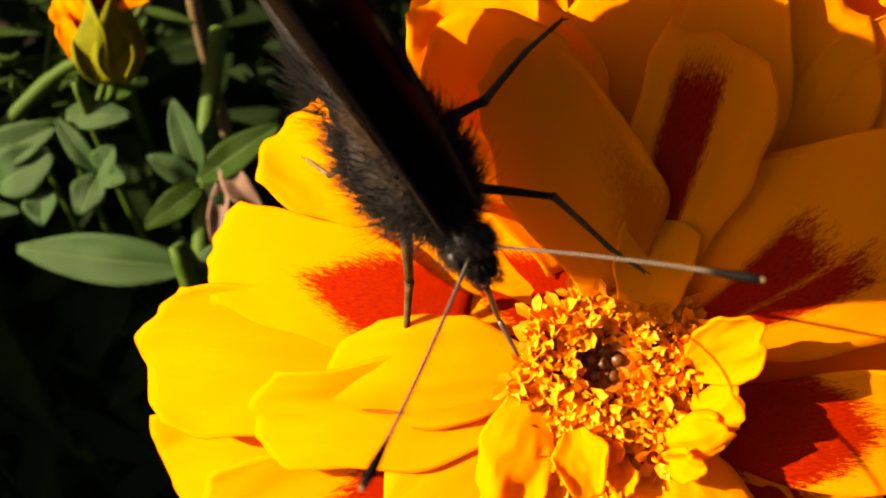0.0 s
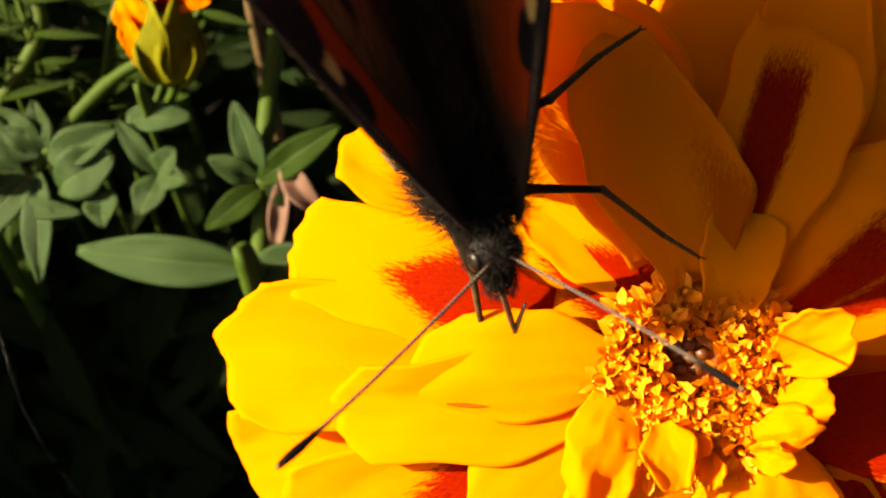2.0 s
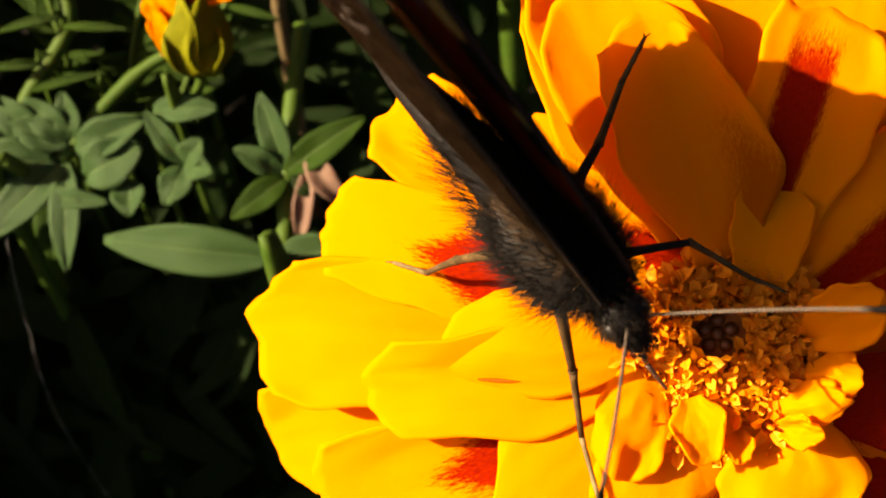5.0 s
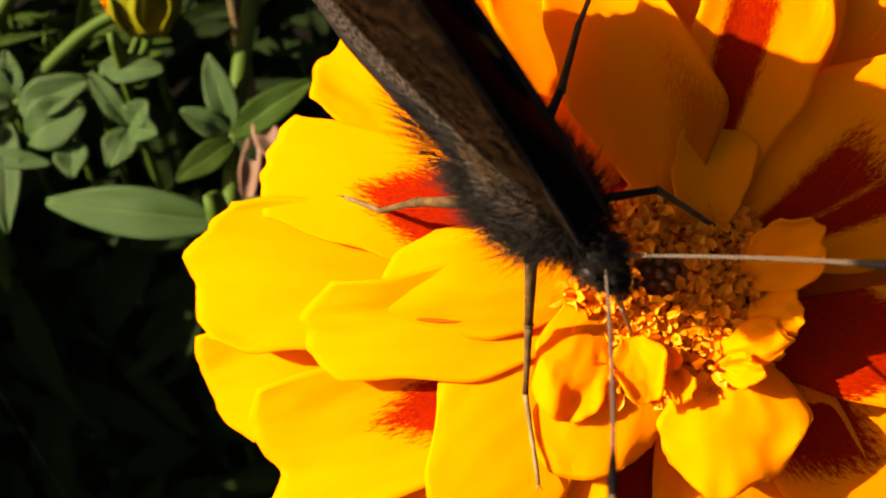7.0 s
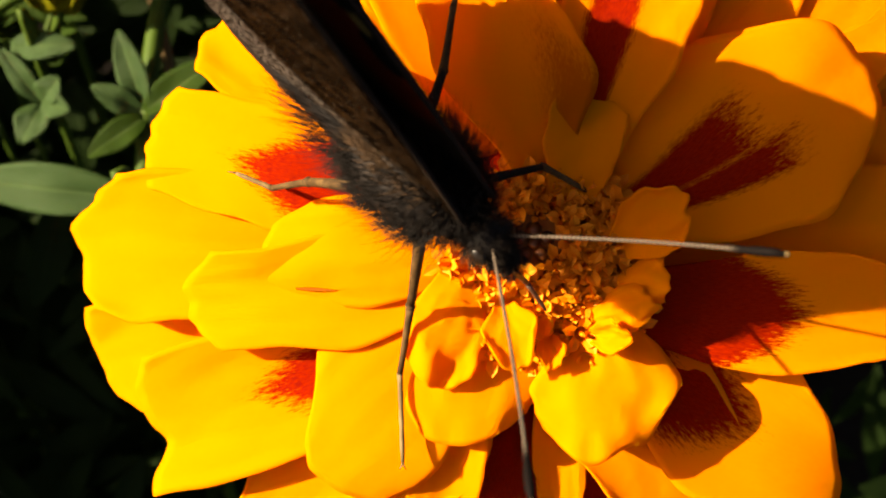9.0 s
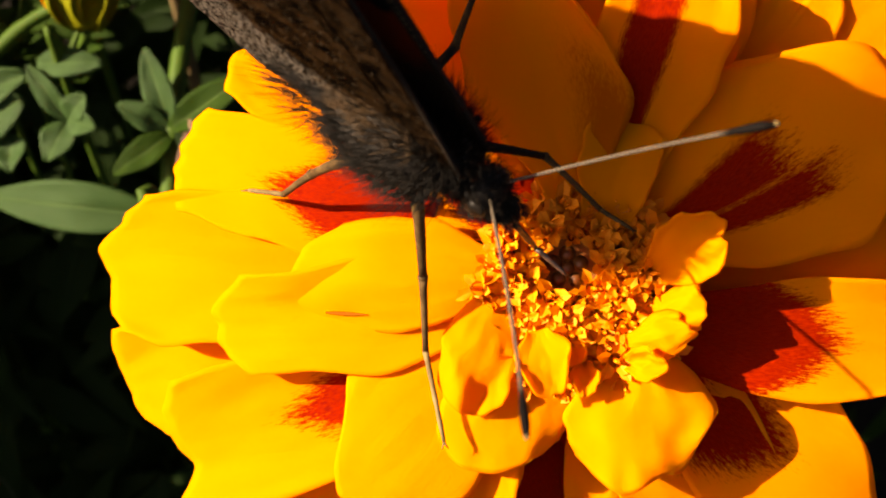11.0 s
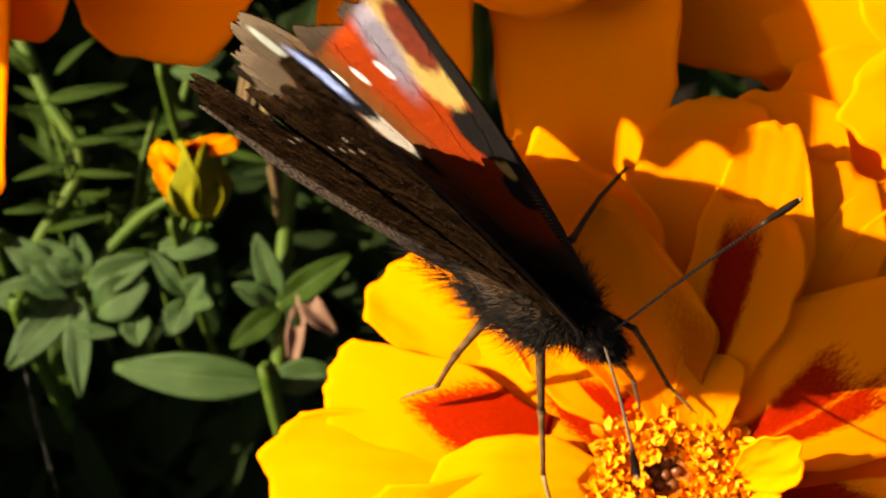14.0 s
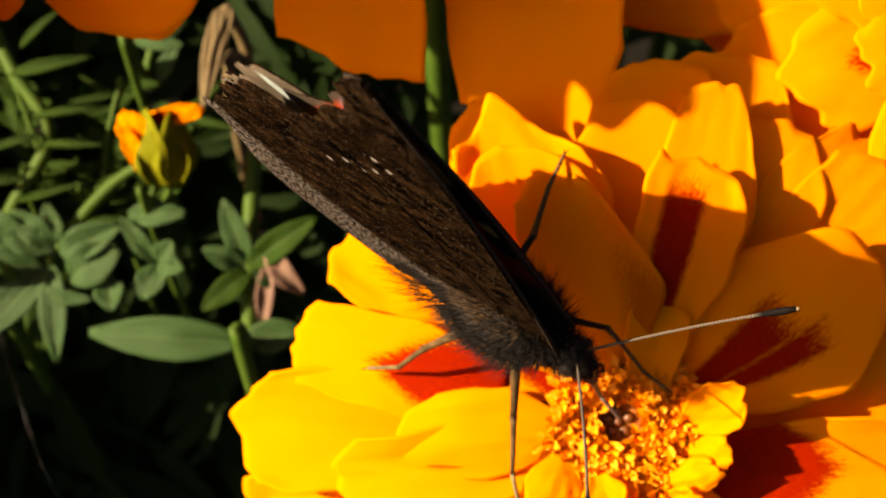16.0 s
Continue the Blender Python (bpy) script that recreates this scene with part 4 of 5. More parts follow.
def build_thread():
    thread = thing("spider_thread", (-58, -10, -38), "single pale strand of spider silk hanging from a leaf", "thread")
    pts = spline([(-59.5, 9.0, -37.5), (-57.2, -2, -38), (-54.6, -12, -40), (-53.0, -30, -62)], 6)
    part("strand", tube(bmesh.new(), pts, [0.009] * len(pts), 5), SILK, thread)


build_thread()
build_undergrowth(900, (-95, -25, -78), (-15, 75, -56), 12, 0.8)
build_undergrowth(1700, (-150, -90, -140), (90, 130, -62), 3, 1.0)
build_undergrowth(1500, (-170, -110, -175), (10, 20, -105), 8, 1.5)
# two clumps out of view on the sunward side, added to shade the undergrowth
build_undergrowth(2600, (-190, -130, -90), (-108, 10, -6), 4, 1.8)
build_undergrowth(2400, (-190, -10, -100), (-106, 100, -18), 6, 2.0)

# ---- butterfly: x ahead, y to its left, z over its back; millimetres ----
butterfly = new("butterfly")
butterfly["at"] = (0.0, 0.0, 0.0)
butterfly.scale = (0.94, 0.94, 0.94)
tagged(butterfly, "dark brown peacock butterfly on the bloom, wings folded or opening", "butterfly")


AHEAD = Vector((0.81, -0.58, 0.10)).normalized()
OVER = Vector((0.07, 0.27, 0.96))
OVER = (OVER - AHEAD * OVER.dot(AHEAD)).normalized()
UPRIGHT = Matrix((AHEAD, OVER.cross(AHEAD), OVER)).transposed().to_4x4()


def stance(x, y, z, yaw):
    """The butterfly's pose from its thorax's place in the bed (mm) and its turn there."""
    return BED @ Matrix.Translation(Vector((x, y, z)) * MM) @ Matrix.Rotation(radians(yaw), 4, "Z") @ UPRIGHT


def hairs(bm, count, centre, radii, length, lean, rnd, low=-1.0, thick=0.05):
    """Fine tapering hairs over an egg-shaped body."""
    c = Vector(centre)
    for _ in range(count):
        n = Vector((rnd.gauss(0, 1), rnd.gauss(0, 1), rnd.gauss(0, 1))).normalized()
        if n.z < low:
            continue
        p = c + Vector((n.x * radii[0], n.y * radii[1], n.z * radii[2])) * 0.96
        d = (n + Vector(lean) + Vector((rnd.gauss(0, 0.25), rnd.gauss(0, 0.25), rnd.gauss(0, 0.25)))).normalized()
        ln = length * rnd.uniform(0.5, 1.2)
        a = d.cross(Vector((0.3, 0.5, 0.8))).normalized() * thick
        b = d.cross(a)
        q = [bm.verts.new(p + a), bm.verts.new(p - 0.5 * a + 0.87 * b), bm.verts.new(p - 0.5 * a - 0.87 * b)]
        bend = Vector((lean[0], lean[1], lean[2])) * ln * 0.15
        m = [bm.verts.new(v.co.lerp(p, 0.35) + d * ln * 0.55 + bend * 0.3) for v in q]
        tip = bm.verts.new(p + d * ln + bend)
        for k in range(3):
            bm.faces.new((q[k], q[(k + 1) % 3], m[(k + 1) % 3], m[k]))
            bm.faces.new((m[k], m[(k + 1) % 3], tip))


def build_body():
    rnd = random.Random(21)
    bm = ball(bmesh.new(), (0, 0, 0), 1, (4.7, 3.2, 2.8), 20, 14, 0.05)
    thorax = part("thorax", bm, BODY, butterfly, at=(0, 0, 0))
    bm = bmesh.new()
    hairs(bm, 4200, (0, 0, 0), (4.7, 3.2, 2.9), 1.5, (-0.6, 0, 0), rnd, thick=0.03)
    hairs(bm, 1500, (-4.5, 0, -0.4), (4.5, 2.3, 2.0), 2.4, (-1.0, 0, 0.0), rnd, thick=0.022)
    hairs(bm, 1200, (0.5, 0, -0.6), (4.4, 3.2, 2.4), 2.6, (-0.8, 0, -0.1), rnd, thick=0.02)
    hairs(bm, 1500, (2.2, 0, 1.6), (2.6, 1.5, 1.6), 2.2, (-0.3, 0, 0.6), rnd, low=0.0, thick=0.03)
    part("fur", bm, HAIR, thorax, "fine dark brown hair", at=(0, 0, 0))
    bm = bmesh.new()
    hairs(bm, 5200, (-0.6, 0, 0.3), (4.8, 2.5, 2.8), 1.5, (-0.9, 0, 0.0), rnd, low=0.55, thick=0.035)
    hairs(bm, 2600, (-6.0, 0, 0.4), (5.0, 1.1, 2.2), 1.6, (-1.2, 0, 0.3), rnd, low=0.6, thick=0.035)
    part("fur", bm, BROWN_HAIR, thorax, "dense brown hair on the back", at=(0, 0, 0))
    pts = [(-2 - 1.3 * k, 0, -0.2 - 0.01 * k * k) for k in range(12)]
    part("abdomen", tube(bmesh.new(), pts, [1.9, 1.9, 1.8, 1.7, 1.6, 1.5, 1.4, 1.25, 1.1, 0.9, 0.6, 0.3], 14), BODY, butterfly, at=(0, 0, 0))
    head = part("head", ball(bmesh.new(), (5.6, 0, -0.6), 1, (1.4, 1.5, 1.4), 16, 12, 0.06), BODY, butterfly, at=(0, 0, 0))
    bm = bmesh.new()
    hairs(bm, 1300, (5.6, 0, -0.6), (1.4, 1.5, 1.4), 0.9, (0.3, 0, 0.1), rnd, thick=0.022)
    for w in (1, -1):
        hairs(bm, 420, (7.1, 0.42 * w, -1.3), (1.1, 0.5, 0.55), 0.55, (0.7, 0, 0.0), rnd, thick=0.02)
    part("fur", bm, HEAD_HAIR, head, "short greyish brown hair", at=(0, 0, 0))
    for s in (1, -1):
        part("eye", ball(bmesh.new(), (5.9, 1.2 * s, -0.5), 1, (0.72, 0.45, 0.78), 14, 10), EYE, head, "dark round compound eye", at=(0, 0, 0))
        part("palp", tube(bmesh.new(), spline([(6.4, 0.45 * s, -1.3), (7.2, 0.42 * s, -1.4), (8.0, 0.35 * s, -1.3)], 4), [0.42, 0.5, 0.55, 0.55, 0.5, 0.45, 0.4, 0.3, 0.12], 8), HAIR, head, at=(0, 0, 0))


build_body()


def wing(name, outline, inner, upper, side, label):
    """A wing as a thin sheet fanned out from its root; the outline in mm back along the body and up. side: 1 left, -1 right."""
    edge = [Vector((p[0], p[1], 0)) for p in spline([(a, b, 0) for a, b in outline], 7)]
    root = Vector((inner[0], inner[1], 0))
    for k, p in enumerate(edge):
        if p.x > 12.5 and p.y > 1.5 and k > 30:
            d = (p - root).normalized()
            p += d * (0.55 * noise.noise(p * 1.9 + Vector((0, 0, side))) + 0.3 * noise.noise(p * 5.0))
    bm = bmesh.new()
    layer = bm.loops.layers.uv.verify()
    nr = 14
    sheets = []
    for off in (0.06, -0.06):
        rows = []
        for p in edge:
            row = []
            for k in range(nr):
                t = 0.04 + 0.96 * k / (nr - 1)
                q = root.lerp(p, t)
                swell = 0.5 * math.sin(math.pi * min(q.length / 30, 1)) + 0.10 * math.sin(math.atan2(q.y, q.x + 1) * 16) * t
                row.append((bm.verts.new((-q.x, side * (0.30 + off) + side * swell * 0.5, q.y)), (q.x / 30, q.y / 30)))
            rows.append(row)
        sheets.append(rows)
    for which, rows in enumerate(sheets):
        for a, b in zip(rows, rows[1:]):
            for k in range(nr - 1):
                q = [a[k], a[k + 1], b[k + 1], b[k]]
                if which:
                    q = q[::-1]
                f = bm.faces.new([v for v, _ in q])
                # the sheet nearer the body's middle plane is the upper side
                f.material_index = which
                for loop, (_, uv) in zip(f.loops, q):
                    loop[layer].uv = uv
    for k in range(len(edge) - 1):
        q = [sheets[0][k][-1], sheets[1][k][-1], sheets[1][k + 1][-1], sheets[0][k + 1][-1]]
        f = bm.faces.new([v for v, _ in q])
        f.material_index = 0
        for loop, (_, uv) in zip(f.loops, q):
            loop[layer].uv = uv
    bmesh.ops.recalc_face_normals(bm, faces=bm.faces)
    return part(name, bm, [WING_UNDER, upper], butterfly, label, at=(0, 0, 0))


FORE_EDGE = [(-2.5, 0.6), (-0.9, 4.0), (1.8, 9.0), (5.0, 14.5), (8.2, 19.4), (11.2, 23.4), (13.4, 26.2), (14.8, 26.7), (15.7, 24.8), (15.2, 22.6), (17.0, 20.2), (16.8, 18.4), (19.4, 16.2), (20.6, 14.4), (18, 11.6), (9, 5.6), (1.5, 0.4)]
HIND_EDGE = [(-0.6, 1.2), (5, 8.0), (11, 13.6), (17.0, 16.6), (20.9, 16.6), (21.8, 15.0), (23.0, 13.4), (22.9, 11.6), (24.2, 9.9), (23.8, 8.8), (25.0, 7.6), (23.8, 6.4), (22.6, 4.8), (21.4, 2.8), (18.6, 0.4), (14.5, -1.6), (8.5, -2.8), (1.5, -1.6)]
wings = {}
for s, word in ((1, "left"), (-1, "right")):
    wings["fore", s] = wing("forewing", FORE_EDGE, (0, 0), WING_FORE, s, "forewing, near-black below, rust red with eyespot above")
    wings["hind", s] = wing("hindwing", HIND_EDGE, (0.3, 0), WING_HIND, s * 1.1, "hindwing, near-black below, brown with blue eyespot above")
    bm = bmesh.new()
    rnd = random.Random(40 + s)
    for _ in range(1500):
        a, r = radians(rnd.uniform(4, 29)), 2.0 + 15.0 * rnd.random() ** 1.3
        p = Vector((-r * math.cos(a), 0.22 * s, r * math.sin(a)))
        d = (Vector((-math.cos(a), 0, math.sin(a))) + Vector((rnd.gauss(0, 0.2), -s * rnd.uniform(0.1, 0.5), rnd.gauss(0, 0.2)))).normalized()
        ln, w = rnd.uniform(0.8, 2.4), d.cross(Vector((0, 1, 0))).normalized() * 0.035
        q = [bm.verts.new(v) for v in (p + w, p - w, p + d * ln * 0.6 - w * 0.6, p + d * ln, p + d * ln * 0.6 + w * 0.6)]
        bm.faces.new(q)
    part("fur", bm, BROWN_HAIR, wings["hind", s], "fine brown hair on the inner hindwing", at=(0, 0, 0))
    rim = [(-p.x, s * 0.36, p.y) for p in spline([(a, b, 0) for a, b in FORE_EDGE[:7]], 7)]
    part("costa", tube(bmesh.new(), rim, [0.17 - 0.11 * k / len(rim) for k in range(len(rim))], 8), COSTA, wings["fore", s], "thick dark front edge", at=(0, 0, 0))


def leg(hip, knee, ankle, toe, thick, dark):
    """A jointed leg from the hip outwards; knee, ankle and toe as seen from the hip."""
    hip, knee, ankle, toe = Vector(hip), Vector(knee), Vector(ankle), Vector(toe)
    zero = Vector((0, 0, 0))
    thigh = part("leg", tube(bmesh.new(), spline([zero, knee * 0.5 + Vector((0, 0, 0.15)), knee], 4), [thick * w for w in (1.3, 1.4, 1.35, 1.25, 1.2, 1.1, 1.0, 0.95, 0.9)], 8), LEG_DARK if dark else LEG, butterfly, at=(0, 0, 0))
    thigh["hip"] = tuple(v * MM for v in hip)
    part("knee", ball(bmesh.new(), knee, thick * 1.15, (1, 1, 1), 8, 6), LEG, thigh, at=(0, 0, 0))
    part("shin", tube(bmesh.new(), spline([knee, knee.lerp(ankle, 0.5) + Vector((0, 0, 0.12)), ankle], 4), [thick * w for w in (1.0, 0.85, 0.8, 0.75, 0.75, 0.7, 0.68, 0.65, 0.7)], 8), LEG, thigh, at=(0, 0, 0))
    foot = tube(bmesh.new(), spline([ankle, ankle.lerp(toe, 0.5), toe], 4), [thick * w for w in (0.7, 0.55, 0.6, 0.5, 0.58, 0.48, 0.55, 0.48, 0.35)], 8)
    for s in (1, -1):
        tube(foot, [toe, toe + (toe - ankle).normalized() * 0.4 + Vector((0.15 * s, 0.15 * s, -0.2))], [0.08, 0.03], 5)
    part("foot", foot, LEG if dark else PALE, thigh, at=(0, 0, 0))
    return thigh


LEGS = {}
LEGS['fr'] = leg((2.2, -1.6, -1.9), (2.9, -2.8, -6.2), (5.5, -5.8, -9.5), (9.8, -9.6, -10.6), 0.31, False)
LEGS['mr'] = leg((-1.2, -1.8, -1.9), (-3.0, -1.6, -5.5), (-4.3, -3.0, -8.5), (-6.6, -3.9, -9.7), 0.31, False)
LEGS['fl'] = leg((2.2, 1.6, -1.9), (4.7, 3.9, -3.2), (9.2, 4.1, -5.8), (11.6, 4.4, -6.2), 0.25, True)
LEGS['ml'] = leg((-1.2, 1.8, -1.9), (-1.6, 5.5, -1.7), (-3.3, 8.8, -0.4), (-4.3, 11.6, 0.4), 0.31, True)


def build_antenna(side):
    """Feeler along +x from its root: thin ringed shaft and a dark club with a pale tip."""
    n = 24
    pts = [(16.2 * k / (n - 1), 0.35 * math.sin(2.2 * k / (n - 1)), 0) for k in range(n)]
    rad = [0.10 if k < 19 else (0.13, 0.19, 0.25, 0.25, 0.17)[k - 19] for k in range(n)]
    ob = part("antenna", tube(bmesh.new(), pts, rad, 8), ANTENNA, butterfly, "thin ringed antenna with dark club", at=(0, 0, 0))
    part("club_tip", ball(bmesh.new(), (16.25, pts[-1][1], 0), 0.15, (1.1, 1, 1), 8, 6), PALE, ob, "pale tip", at=(0, 0, 0))
    return ob


antennae = {s: build_antenna(s) for s in (1, -1)}
tongue = part("proboscis", tube(bmesh.new(), [(5.5 * k / 9, 0, 0) for k in range(10)], [0.26, 0.25, 0.24, 0.23, 0.22, 0.21, 0.2, 0.19, 0.18, 0.12], 8), PROBOSCIS, butterfly, "coiling dark brown tongue", at=(0, 0, 0))
tongue_tip = part("proboscis_tip", tube(bmesh.new(), [(2.6 * k / 7, 0, 0) for k in range(8)], [0.18, 0.17, 0.16, 0.15, 0.14, 0.13, 0.12, 0.08], 8), PROBOSCIS, tongue, at=(0, 0, 0))

# seconds, thorax (mm in the bed), turn about the bed's upright (degrees)
STANCES = [
    (0, -11.0, 11.8, 8.3, -18),
    (0.5, -11.7, 11.4, 8.3, -18),
    (1, -11.9, 11.7, 8.3, -23),
    (1.5, -12.3, 11.8, 8.3, -31),
    (2, -13.1, 11.9, 8.3, -37),
    (2.5, -16.3, 10.6, 8.3, -44),
    (3, -13.8, 10.9, 8.3, -38),
    (3.5, -11.8, 10.3, 8.3, -24),
    (4, -10.6, 6.4, 8.3, -18),
    (4.2, -10.5, 5.9, 8.3, -17),
    (6.5, -8.9, 5.5, 8.3, -8),
    (7, -8.4, 4.6, 8.3, -8),
    (7.5, -7.6, 4.0, 8.3, -8),
    (8, -7.3, 3.7, 8.3, -8),
    (8.2, -7.0, 3.7, 8.3, -8),
    (10.5, -7.8, 5.4, 8.3, -1),
    (11, -9.5, 7.3, 8.3, 0),
    (11.5, -7.6, 6.7, 8.3, 1),
    (12, -8.7, 8.3, 8.3, 3),
    (12.5, -9.1, 10.7, 8.3, 6),
    (13, -8.8, 9.6, 8.3, 6),
    (13.5, -10.2, 12.0, 8.3, 4),
    (14, -10.0, 13.4, 8.3, 2),
    (14.5, -8.6, 9.3, 8.3, 1),
    (15, -7.7, 7.9, 8.3, 0),
    (15.5, -8.5, 8.4, 8.3, 0),
    (16, -8.6, 9.3, 8.3, 0),
]
# seconds, turn of each leg about its hip (degrees)
LEG_TURNS = {
    'fr': [(0, 13.9, 4, 8.5), (0.5, 15.6, 3.1, 10.6), (1, 17.3, -0.5, 14.4), (1.5, 20.8, -6.1, 21.1), (2, 24, -11.3, 27), (2.5, 30.5, -19.3, 36.4), (3, 27.3, -12.2, 29.5), (3.5, 7, -18.3, 23.9), (4, 8.8, -11.8, 18.2), (4.2, 9.1, -10.8, 17.4), (6.5, 4.7, -1.8, 5.7), (7, 5.3, 0.2, 4.5), (7.5, 5.1, 2.8, 2.1), (8, 5.1, 4, 1.2), (8.2, 4.5, 4.7, 0.2), (10.5, 0.5, 4.8, -3.7), (11, 0, 0, 0), (11.5, -2.2, 4.7, -6.2), (12, -3.2, 2.5, -5.3), (12.5, -5.9, 1.8, -7.4), (13, -5.4, 3, -7.9), (13.5, -5.1, -1.6, -3.4), (14, -5, -2.9, -1.9), (14.5, -3.4, 0.7, -3.9), (15, -2.7, 2.8, -5.1), (15.5, -2.3, 1, -3), (16, -3, 0.2, -2.9)],
    'mr': [(0, 15.7, -8.9, -7.6), (0.5, 18.7, -8.5, -9.7), (1, 17.8, -12.1, -8.1), (1.5, 18, -16.8, -7.1), (2, 20.7, -20.5, -8.1), (2.5, 31, -20.6, -15.3), (3, 23.9, -16.5, -11.2), (3.5, -9.6, -33.8, 19.9), (4, -0.5, -12.4, 5.1), (4.2, 0.7, -9.4, 3.1), (6.5, 0.1, 2.2, -1), (7, 0.7, 6.2, -3.1), (7.5, -0.1, 9.5, -4), (8, -0.3, 10.9, -4.6), (8.2, -1, 11.4, -4.4), (10.5, 0.3, 9.4, -4.2), (11, 0, -0, 0), (11.5, -2.1, 7.2, -1.7), (12, -3.1, 1.8, 1.4), (12.5, -7.5, -2.8, 6.5), (13, -5.1, 0.4, 3.4), (13.5, -10.5, -10.6, 12.1), (14, -13.3, -13.3, 15.6), (14.5, -6.4, -2, 5.4), (15, -4.8, 3.2, 1.9), (15.5, -4.6, -0.2, 3.3), (16, -6.6, -2.7, 5.8)],
    'fl': [(0, 7.8, -5.3, 12.2), (0.5, 8.9, -6.2, 14), (1, 10.9, -7.1, 18), (1.5, 14.4, -8.8, 25.5), (2, 17.1, -10.6, 31.5), (2.5, 20.9, -13.7, 40.6), (3, 18.8, -11.4, 35.5), (3.5, 9.8, -7.3, 15.2), (4, 11.5, -4.5, 20.9), (4.2, 11.9, -4.2, 21.9), (6.5, 7.2, 0.3, 14.2), (7, 8.7, 1.4, 17.9), (7.5, 9.6, 3.4, 20.6), (8, 10.2, 4.2, 22.1), (8.2, 10, 5.2, 22.1), (10.5, 2.5, 4, 7.3), (11, 0, -0, 0), (11.5, -2.1, 4.4, -0.9), (12, -4.8, 1.8, -7.5), (12.5, -9.9, 0.3, -17.2), (13, -8.7, 1.3, -14.3), (13.5, -8.7, -2, -17.1), (14, -8.7, -2.5, -17.5), (14.5, -5.6, 1.2, -9.3), (15, -3.9, 3.4, -4.5), (15.5, -3.5, 1.6, -5.2), (16, -4.9, 1, -8.2)],
    'ml': [(0, -7.7, -8.1, -14.2), (0.5, -5.6, -7.3, -15.3), (1, -5.9, -6.4, -12.3), (1.5, -5.7, -4.4, -6.9), (2, -4.5, -2.9, -3.9), (2.5, -0.3, -0.3, -0.8), (3, -2.2, -1.2, -1.4), (3.5, -4.6, -3.5, -5.4), (4, -0.4, 0.4, 2), (4.2, 0.3, 0.7, 2.4), (6.5, 0, -0, -0), (7, 0.8, 1.1, 2.9), (7.5, 1, 1.9, 6.3), (8, 1.2, 2.3, 7.6), (8.2, 0.9, 2.5, 8.6), (10.5, -0.3, -0.7, -2.4), (11, -1.7, -4.3, -12.5), (11.5, -2.6, -2.6, -5.4), (12, -4.4, -6.1, -13.5), (12.5, -8.9, -11.9, -21.8), (13, -6.8, -9.3, -18.6), (13.5, -9.8, -15.3, -27.8), (14, -11.7, -16.9, -28.1), (14.5, -6.7, -7.3, -13.3), (15, -4.9, -4, -6.6), (15.5, -4.9, -5.3, -10.6), (16, -6.7, -6.9, -12.5)],
}
# seconds, turn of the left (1) and right (-1) antenna (degrees)
ANTENNA_TURNS = {
    1: [(0, 0, -43.1, 34), (1, 0, -43.2, 30.3), (1.5, 0, -47.9, 29.6), (2, -0, -47.2, 26.6), (2.5, 0, -44.9, 16.9), (3, 0, -49.1, 32.9), (3.5, 0, -50.2, 42.4), (4, 0, -52.2, 40.2), (6.5, 0, -48.2, 28.3), (7, 0, -47, 24.4), (7.5, 0, -33.2, 29.8), (8, 0, -40.6, 27.3), (10.5, -0, -37.3, 24.1), (11, 0, -43.7, 31.8), (11.5, 0, -46.6, 36.2), (12, -0, -46.6, 39.1), (12.5, 0, -44.1, 46.1), (13, -0, -46.1, 41.3), (13.5, 0, -50.3, 50.4), (14, -0, -49.1, 61.1), (14.5, -0, -36.7, 34.4), (15, 0, -37, 32.3), (15.5, -0, -39.6, 23.1), (16, 0, -45.3, 35.6)],
    -1: [(0, -0, -31.4, -64.8), (1, 0, -30, -67.4), (1.5, 0, -23.8, -66.4), (2, 0, -11.5, -66.2), (2.5, 0, -21.8, -67.2), (3, -0, -19, -55.9), (3.5, 0, -23.6, -58), (4, 0, -43, -66.1), (6.5, 0, -41.1, -62), (7, 0, -36, -58), (7.5, -0, -39.7, -53.4), (8, 0, -38.3, -50.8), (10.5, 0, -17, -44.5), (11, -0, -30, -52.3), (11.5, 0, -32, -51.3), (12, 0, -36, -48.1), (12.5, -0, -39.6, -46.7), (13, 0, -40.3, -53.5), (13.5, 0, -38.1, -57), (14, 0, -51.1, -63.6), (14.5, 0, -57.5, -67.3), (15, 0, -38.5, -52.2), (15.5, 0, -37.9, -56.7), (16, -0, -43.4, -67)],
}
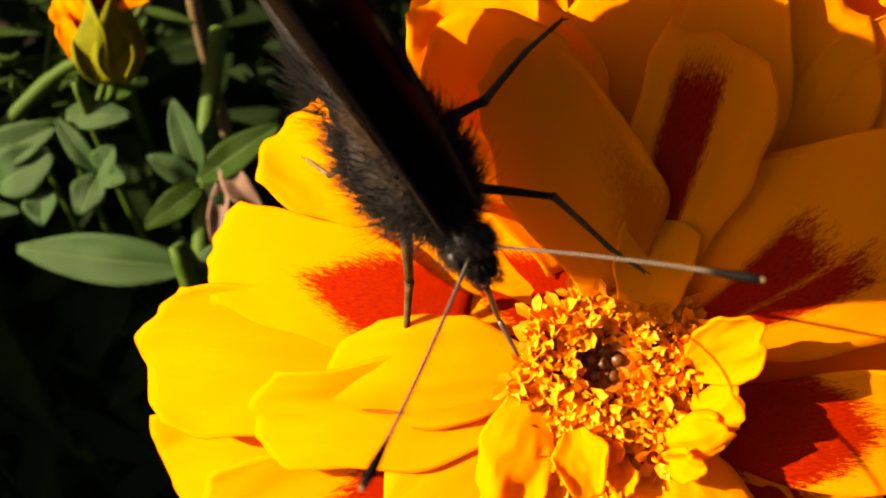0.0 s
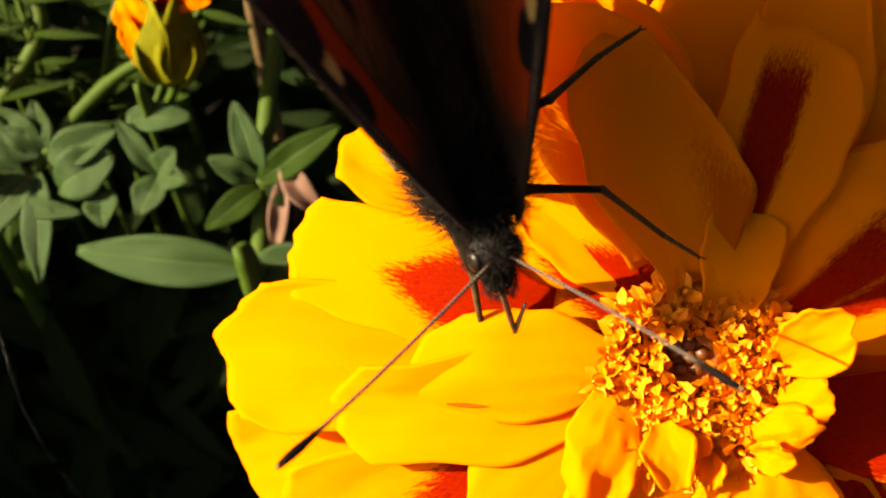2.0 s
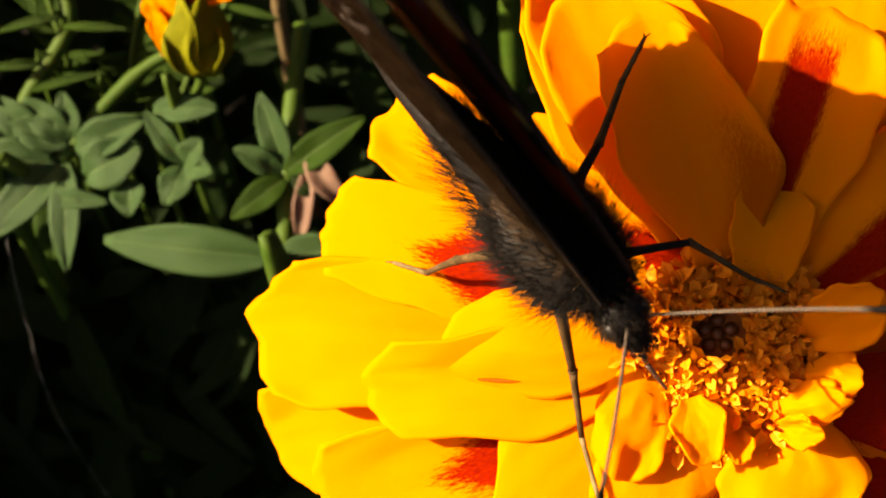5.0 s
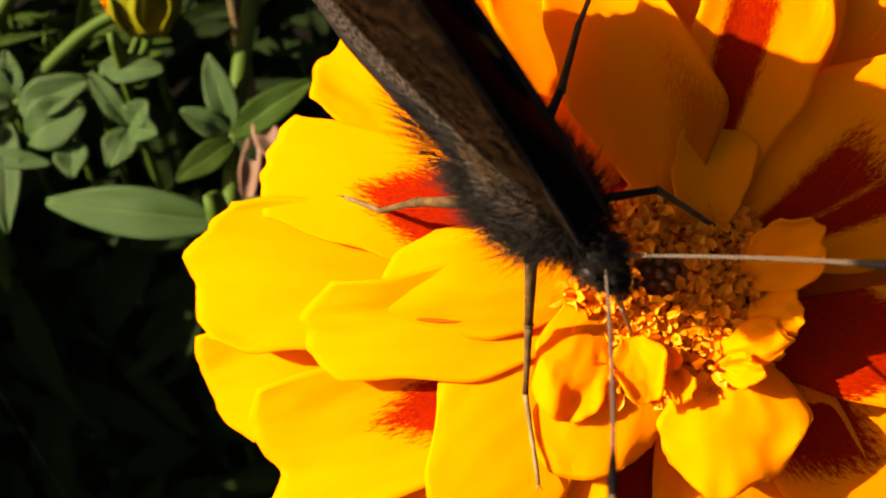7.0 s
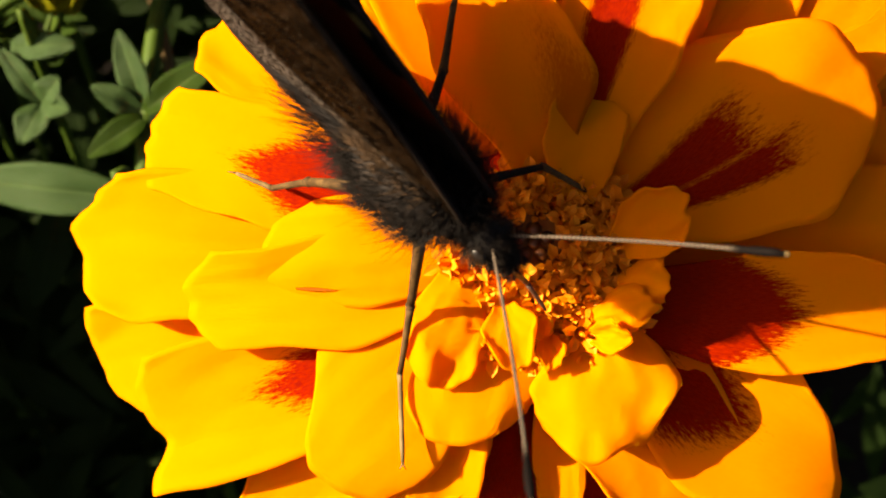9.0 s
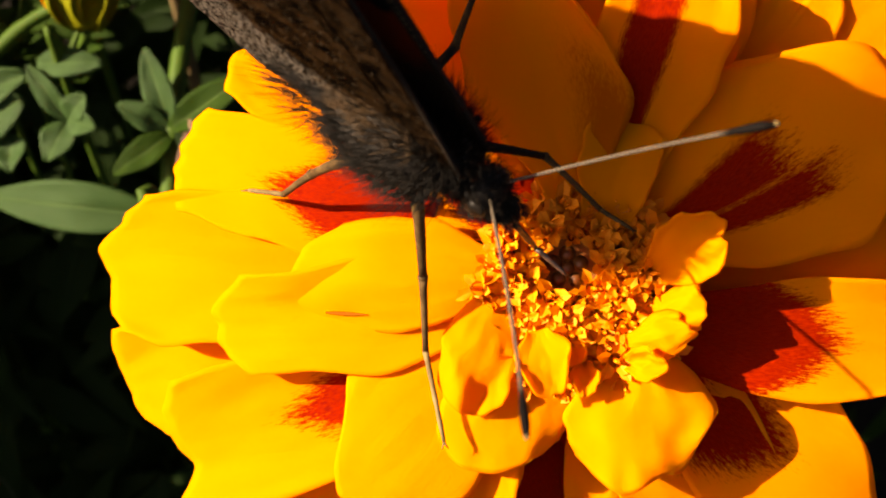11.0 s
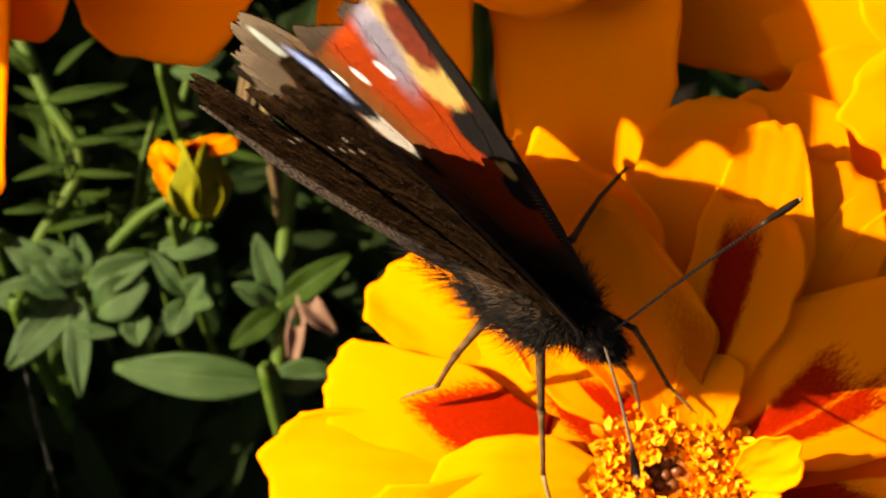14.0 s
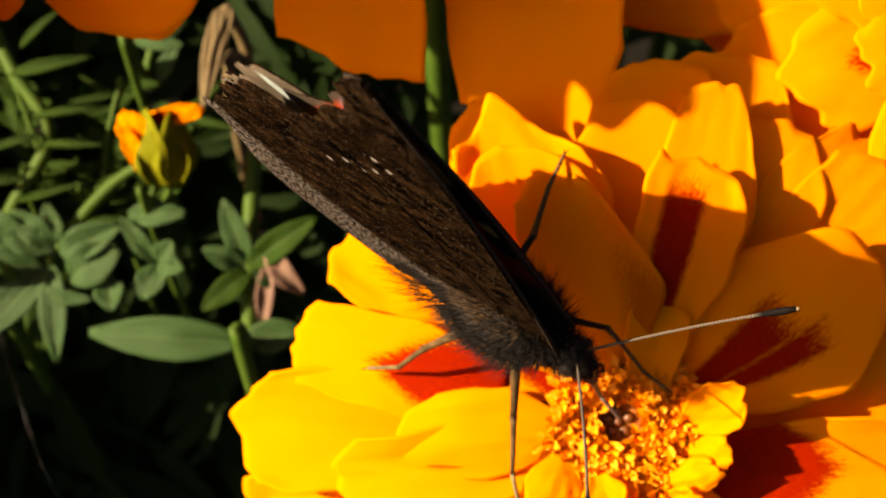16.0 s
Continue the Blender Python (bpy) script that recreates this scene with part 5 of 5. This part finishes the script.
# seconds, turn of the tongue at the head and of its end at the bend (degrees)
TONGUE_TURNS = [
    (0, (-14.4, 55.2, 0.8), (-15.8, -32.5, -16.3)),
    (1, (-12.0, 54.6, 6.3), (-13.7, -19.8, -8.3)),
    (1.5, (-6.3, 45.9, 18.1), (11.9, -26.0, 111.1)),
    (2, (-7.3, 48.4, 16.0), (13.5, -14.1, 158.9)),
    (2.5, (-7.2, 45.8, 15.7), (11.8, -27.2, 109.7)),
    (3, (-5.5, 40.6, 19.6), (14.1, -33.8, 116.9)),
    (3.5, (-5.3, 48.0, 20.9), (-15.5, -31.4, -11.2)),
    (7, (-4.9, 69.8, 24.9), (-13.6, -12.8, -20.0)),
    (8, (3.4, 67.1, 40.1), (-13.4, -8.2, -23.3)),
    (11, (-9.2, 57.6, 13.6), (-15.7, -32.3, -20.4)),
    (12, (-4.4, 71.1, 26.0), (-13.0, -14.7, -41.3)),
    (12.5, (-17.0, 61.8, -1.8), (-10.3, 33.4, -82.4)),
    (13, (-0.7, 74.6, 32.5), (-13.2, -11.5, -35.9)),
    (13.5, (-11.8, 54.2, 6.7), (-14.4, -23.1, -14.9)),
    (14, (-13.4, 59.1, 4.8), (-13.2, -2.4, -29.4)),
    (16, (-17.1, 58.9, -3.7), (-15.7, -32.2, -20.7)),
]
# seconds, opening of the right wings and of the left wings, sweep of the forewings and of the hindwings (degrees)
FLICKS = [(0, 11, -8, 0, 4), (1.0, 13, -4, 0, 3), (1.5, 20, -2, -1, 2), (2.0, 32, 2, -1, 1), (2.3, 38, 2, 0, 0), (2.5, 41, 1, 0, 0), (2.6, 45, 0, 0, 0), (2.7, 51, -1, 0, 0), (2.8, 58, -2, 0, 0), (2.9, 51, -3, 0, 0), (3.0, 44, -4, 0, 2),
          (3.1, 24, -11, -3, 4), (3.3, 18, -14, -5, 4), (3.5, 16, -14, -6, 4), (4.2, 14, -13, -6, 4), (6.5, 9, -10, -6, 4), (8.2, 8, -9, -6, 4), (10.5, 1, -3, -7, 3), (11.0, -1, -1, -6, 3), (12.0, -2, 0, -3, 1), (12.3, 0, 1, 0, 0), (12.4, 4, 7, 5, 0), (12.5, 10, 17, 13, 0), (12.8, 13, 18, 13, 0),
          (13.0, 18, 22, 13, 0), (13.2, 21, 26, 11, -1), (13.4, 9, 17, 5, -5), (13.5, 5, 3, 0, -6), (13.6, 6, 0, -2, -8), (13.8, 8, 0, -3, -13), (14.0, 7, 2, -4, -14), (14.2, 6, 2, -2, -7), (14.4, 0, -4, 0, 0), (16, 0, -4, 0, 0)]


def motions():
    walk(butterfly, [(t, stance(*p)) for t, *p in STANCES])
    for s, col in ((-1, 1), (1, 2)):
        for k, sweep in (("fore", 3), ("hind", 4)):
            walk(wings[k, s], [(row[0], pose(0.0022 if k == "fore" else 0.001, 0.0008 * s, 0.0015, -s * row[col], row[sweep], 0)) for row in FLICKS])
    for k, rows in LEG_TURNS.items():
        walk(LEGS[k], [(t, pose(*LEGS[k]["hip"], *turn)) for t, *turn in rows])
    for s, rows in ANTENNA_TURNS.items():
        walk(antennae[s], [(t, pose(0.0064, 0.0006 * s, 0.0004, *turn)) for t, *turn in rows])
    walk(tongue, [(t, pose(0.0069, 0, -0.0015, *a)) for t, a, b in TONGUE_TURNS])
    walk(tongue_tip, [(t, pose(0.0055, 0, 0, *b)) for t, a, b in TONGUE_TURNS])


motions()
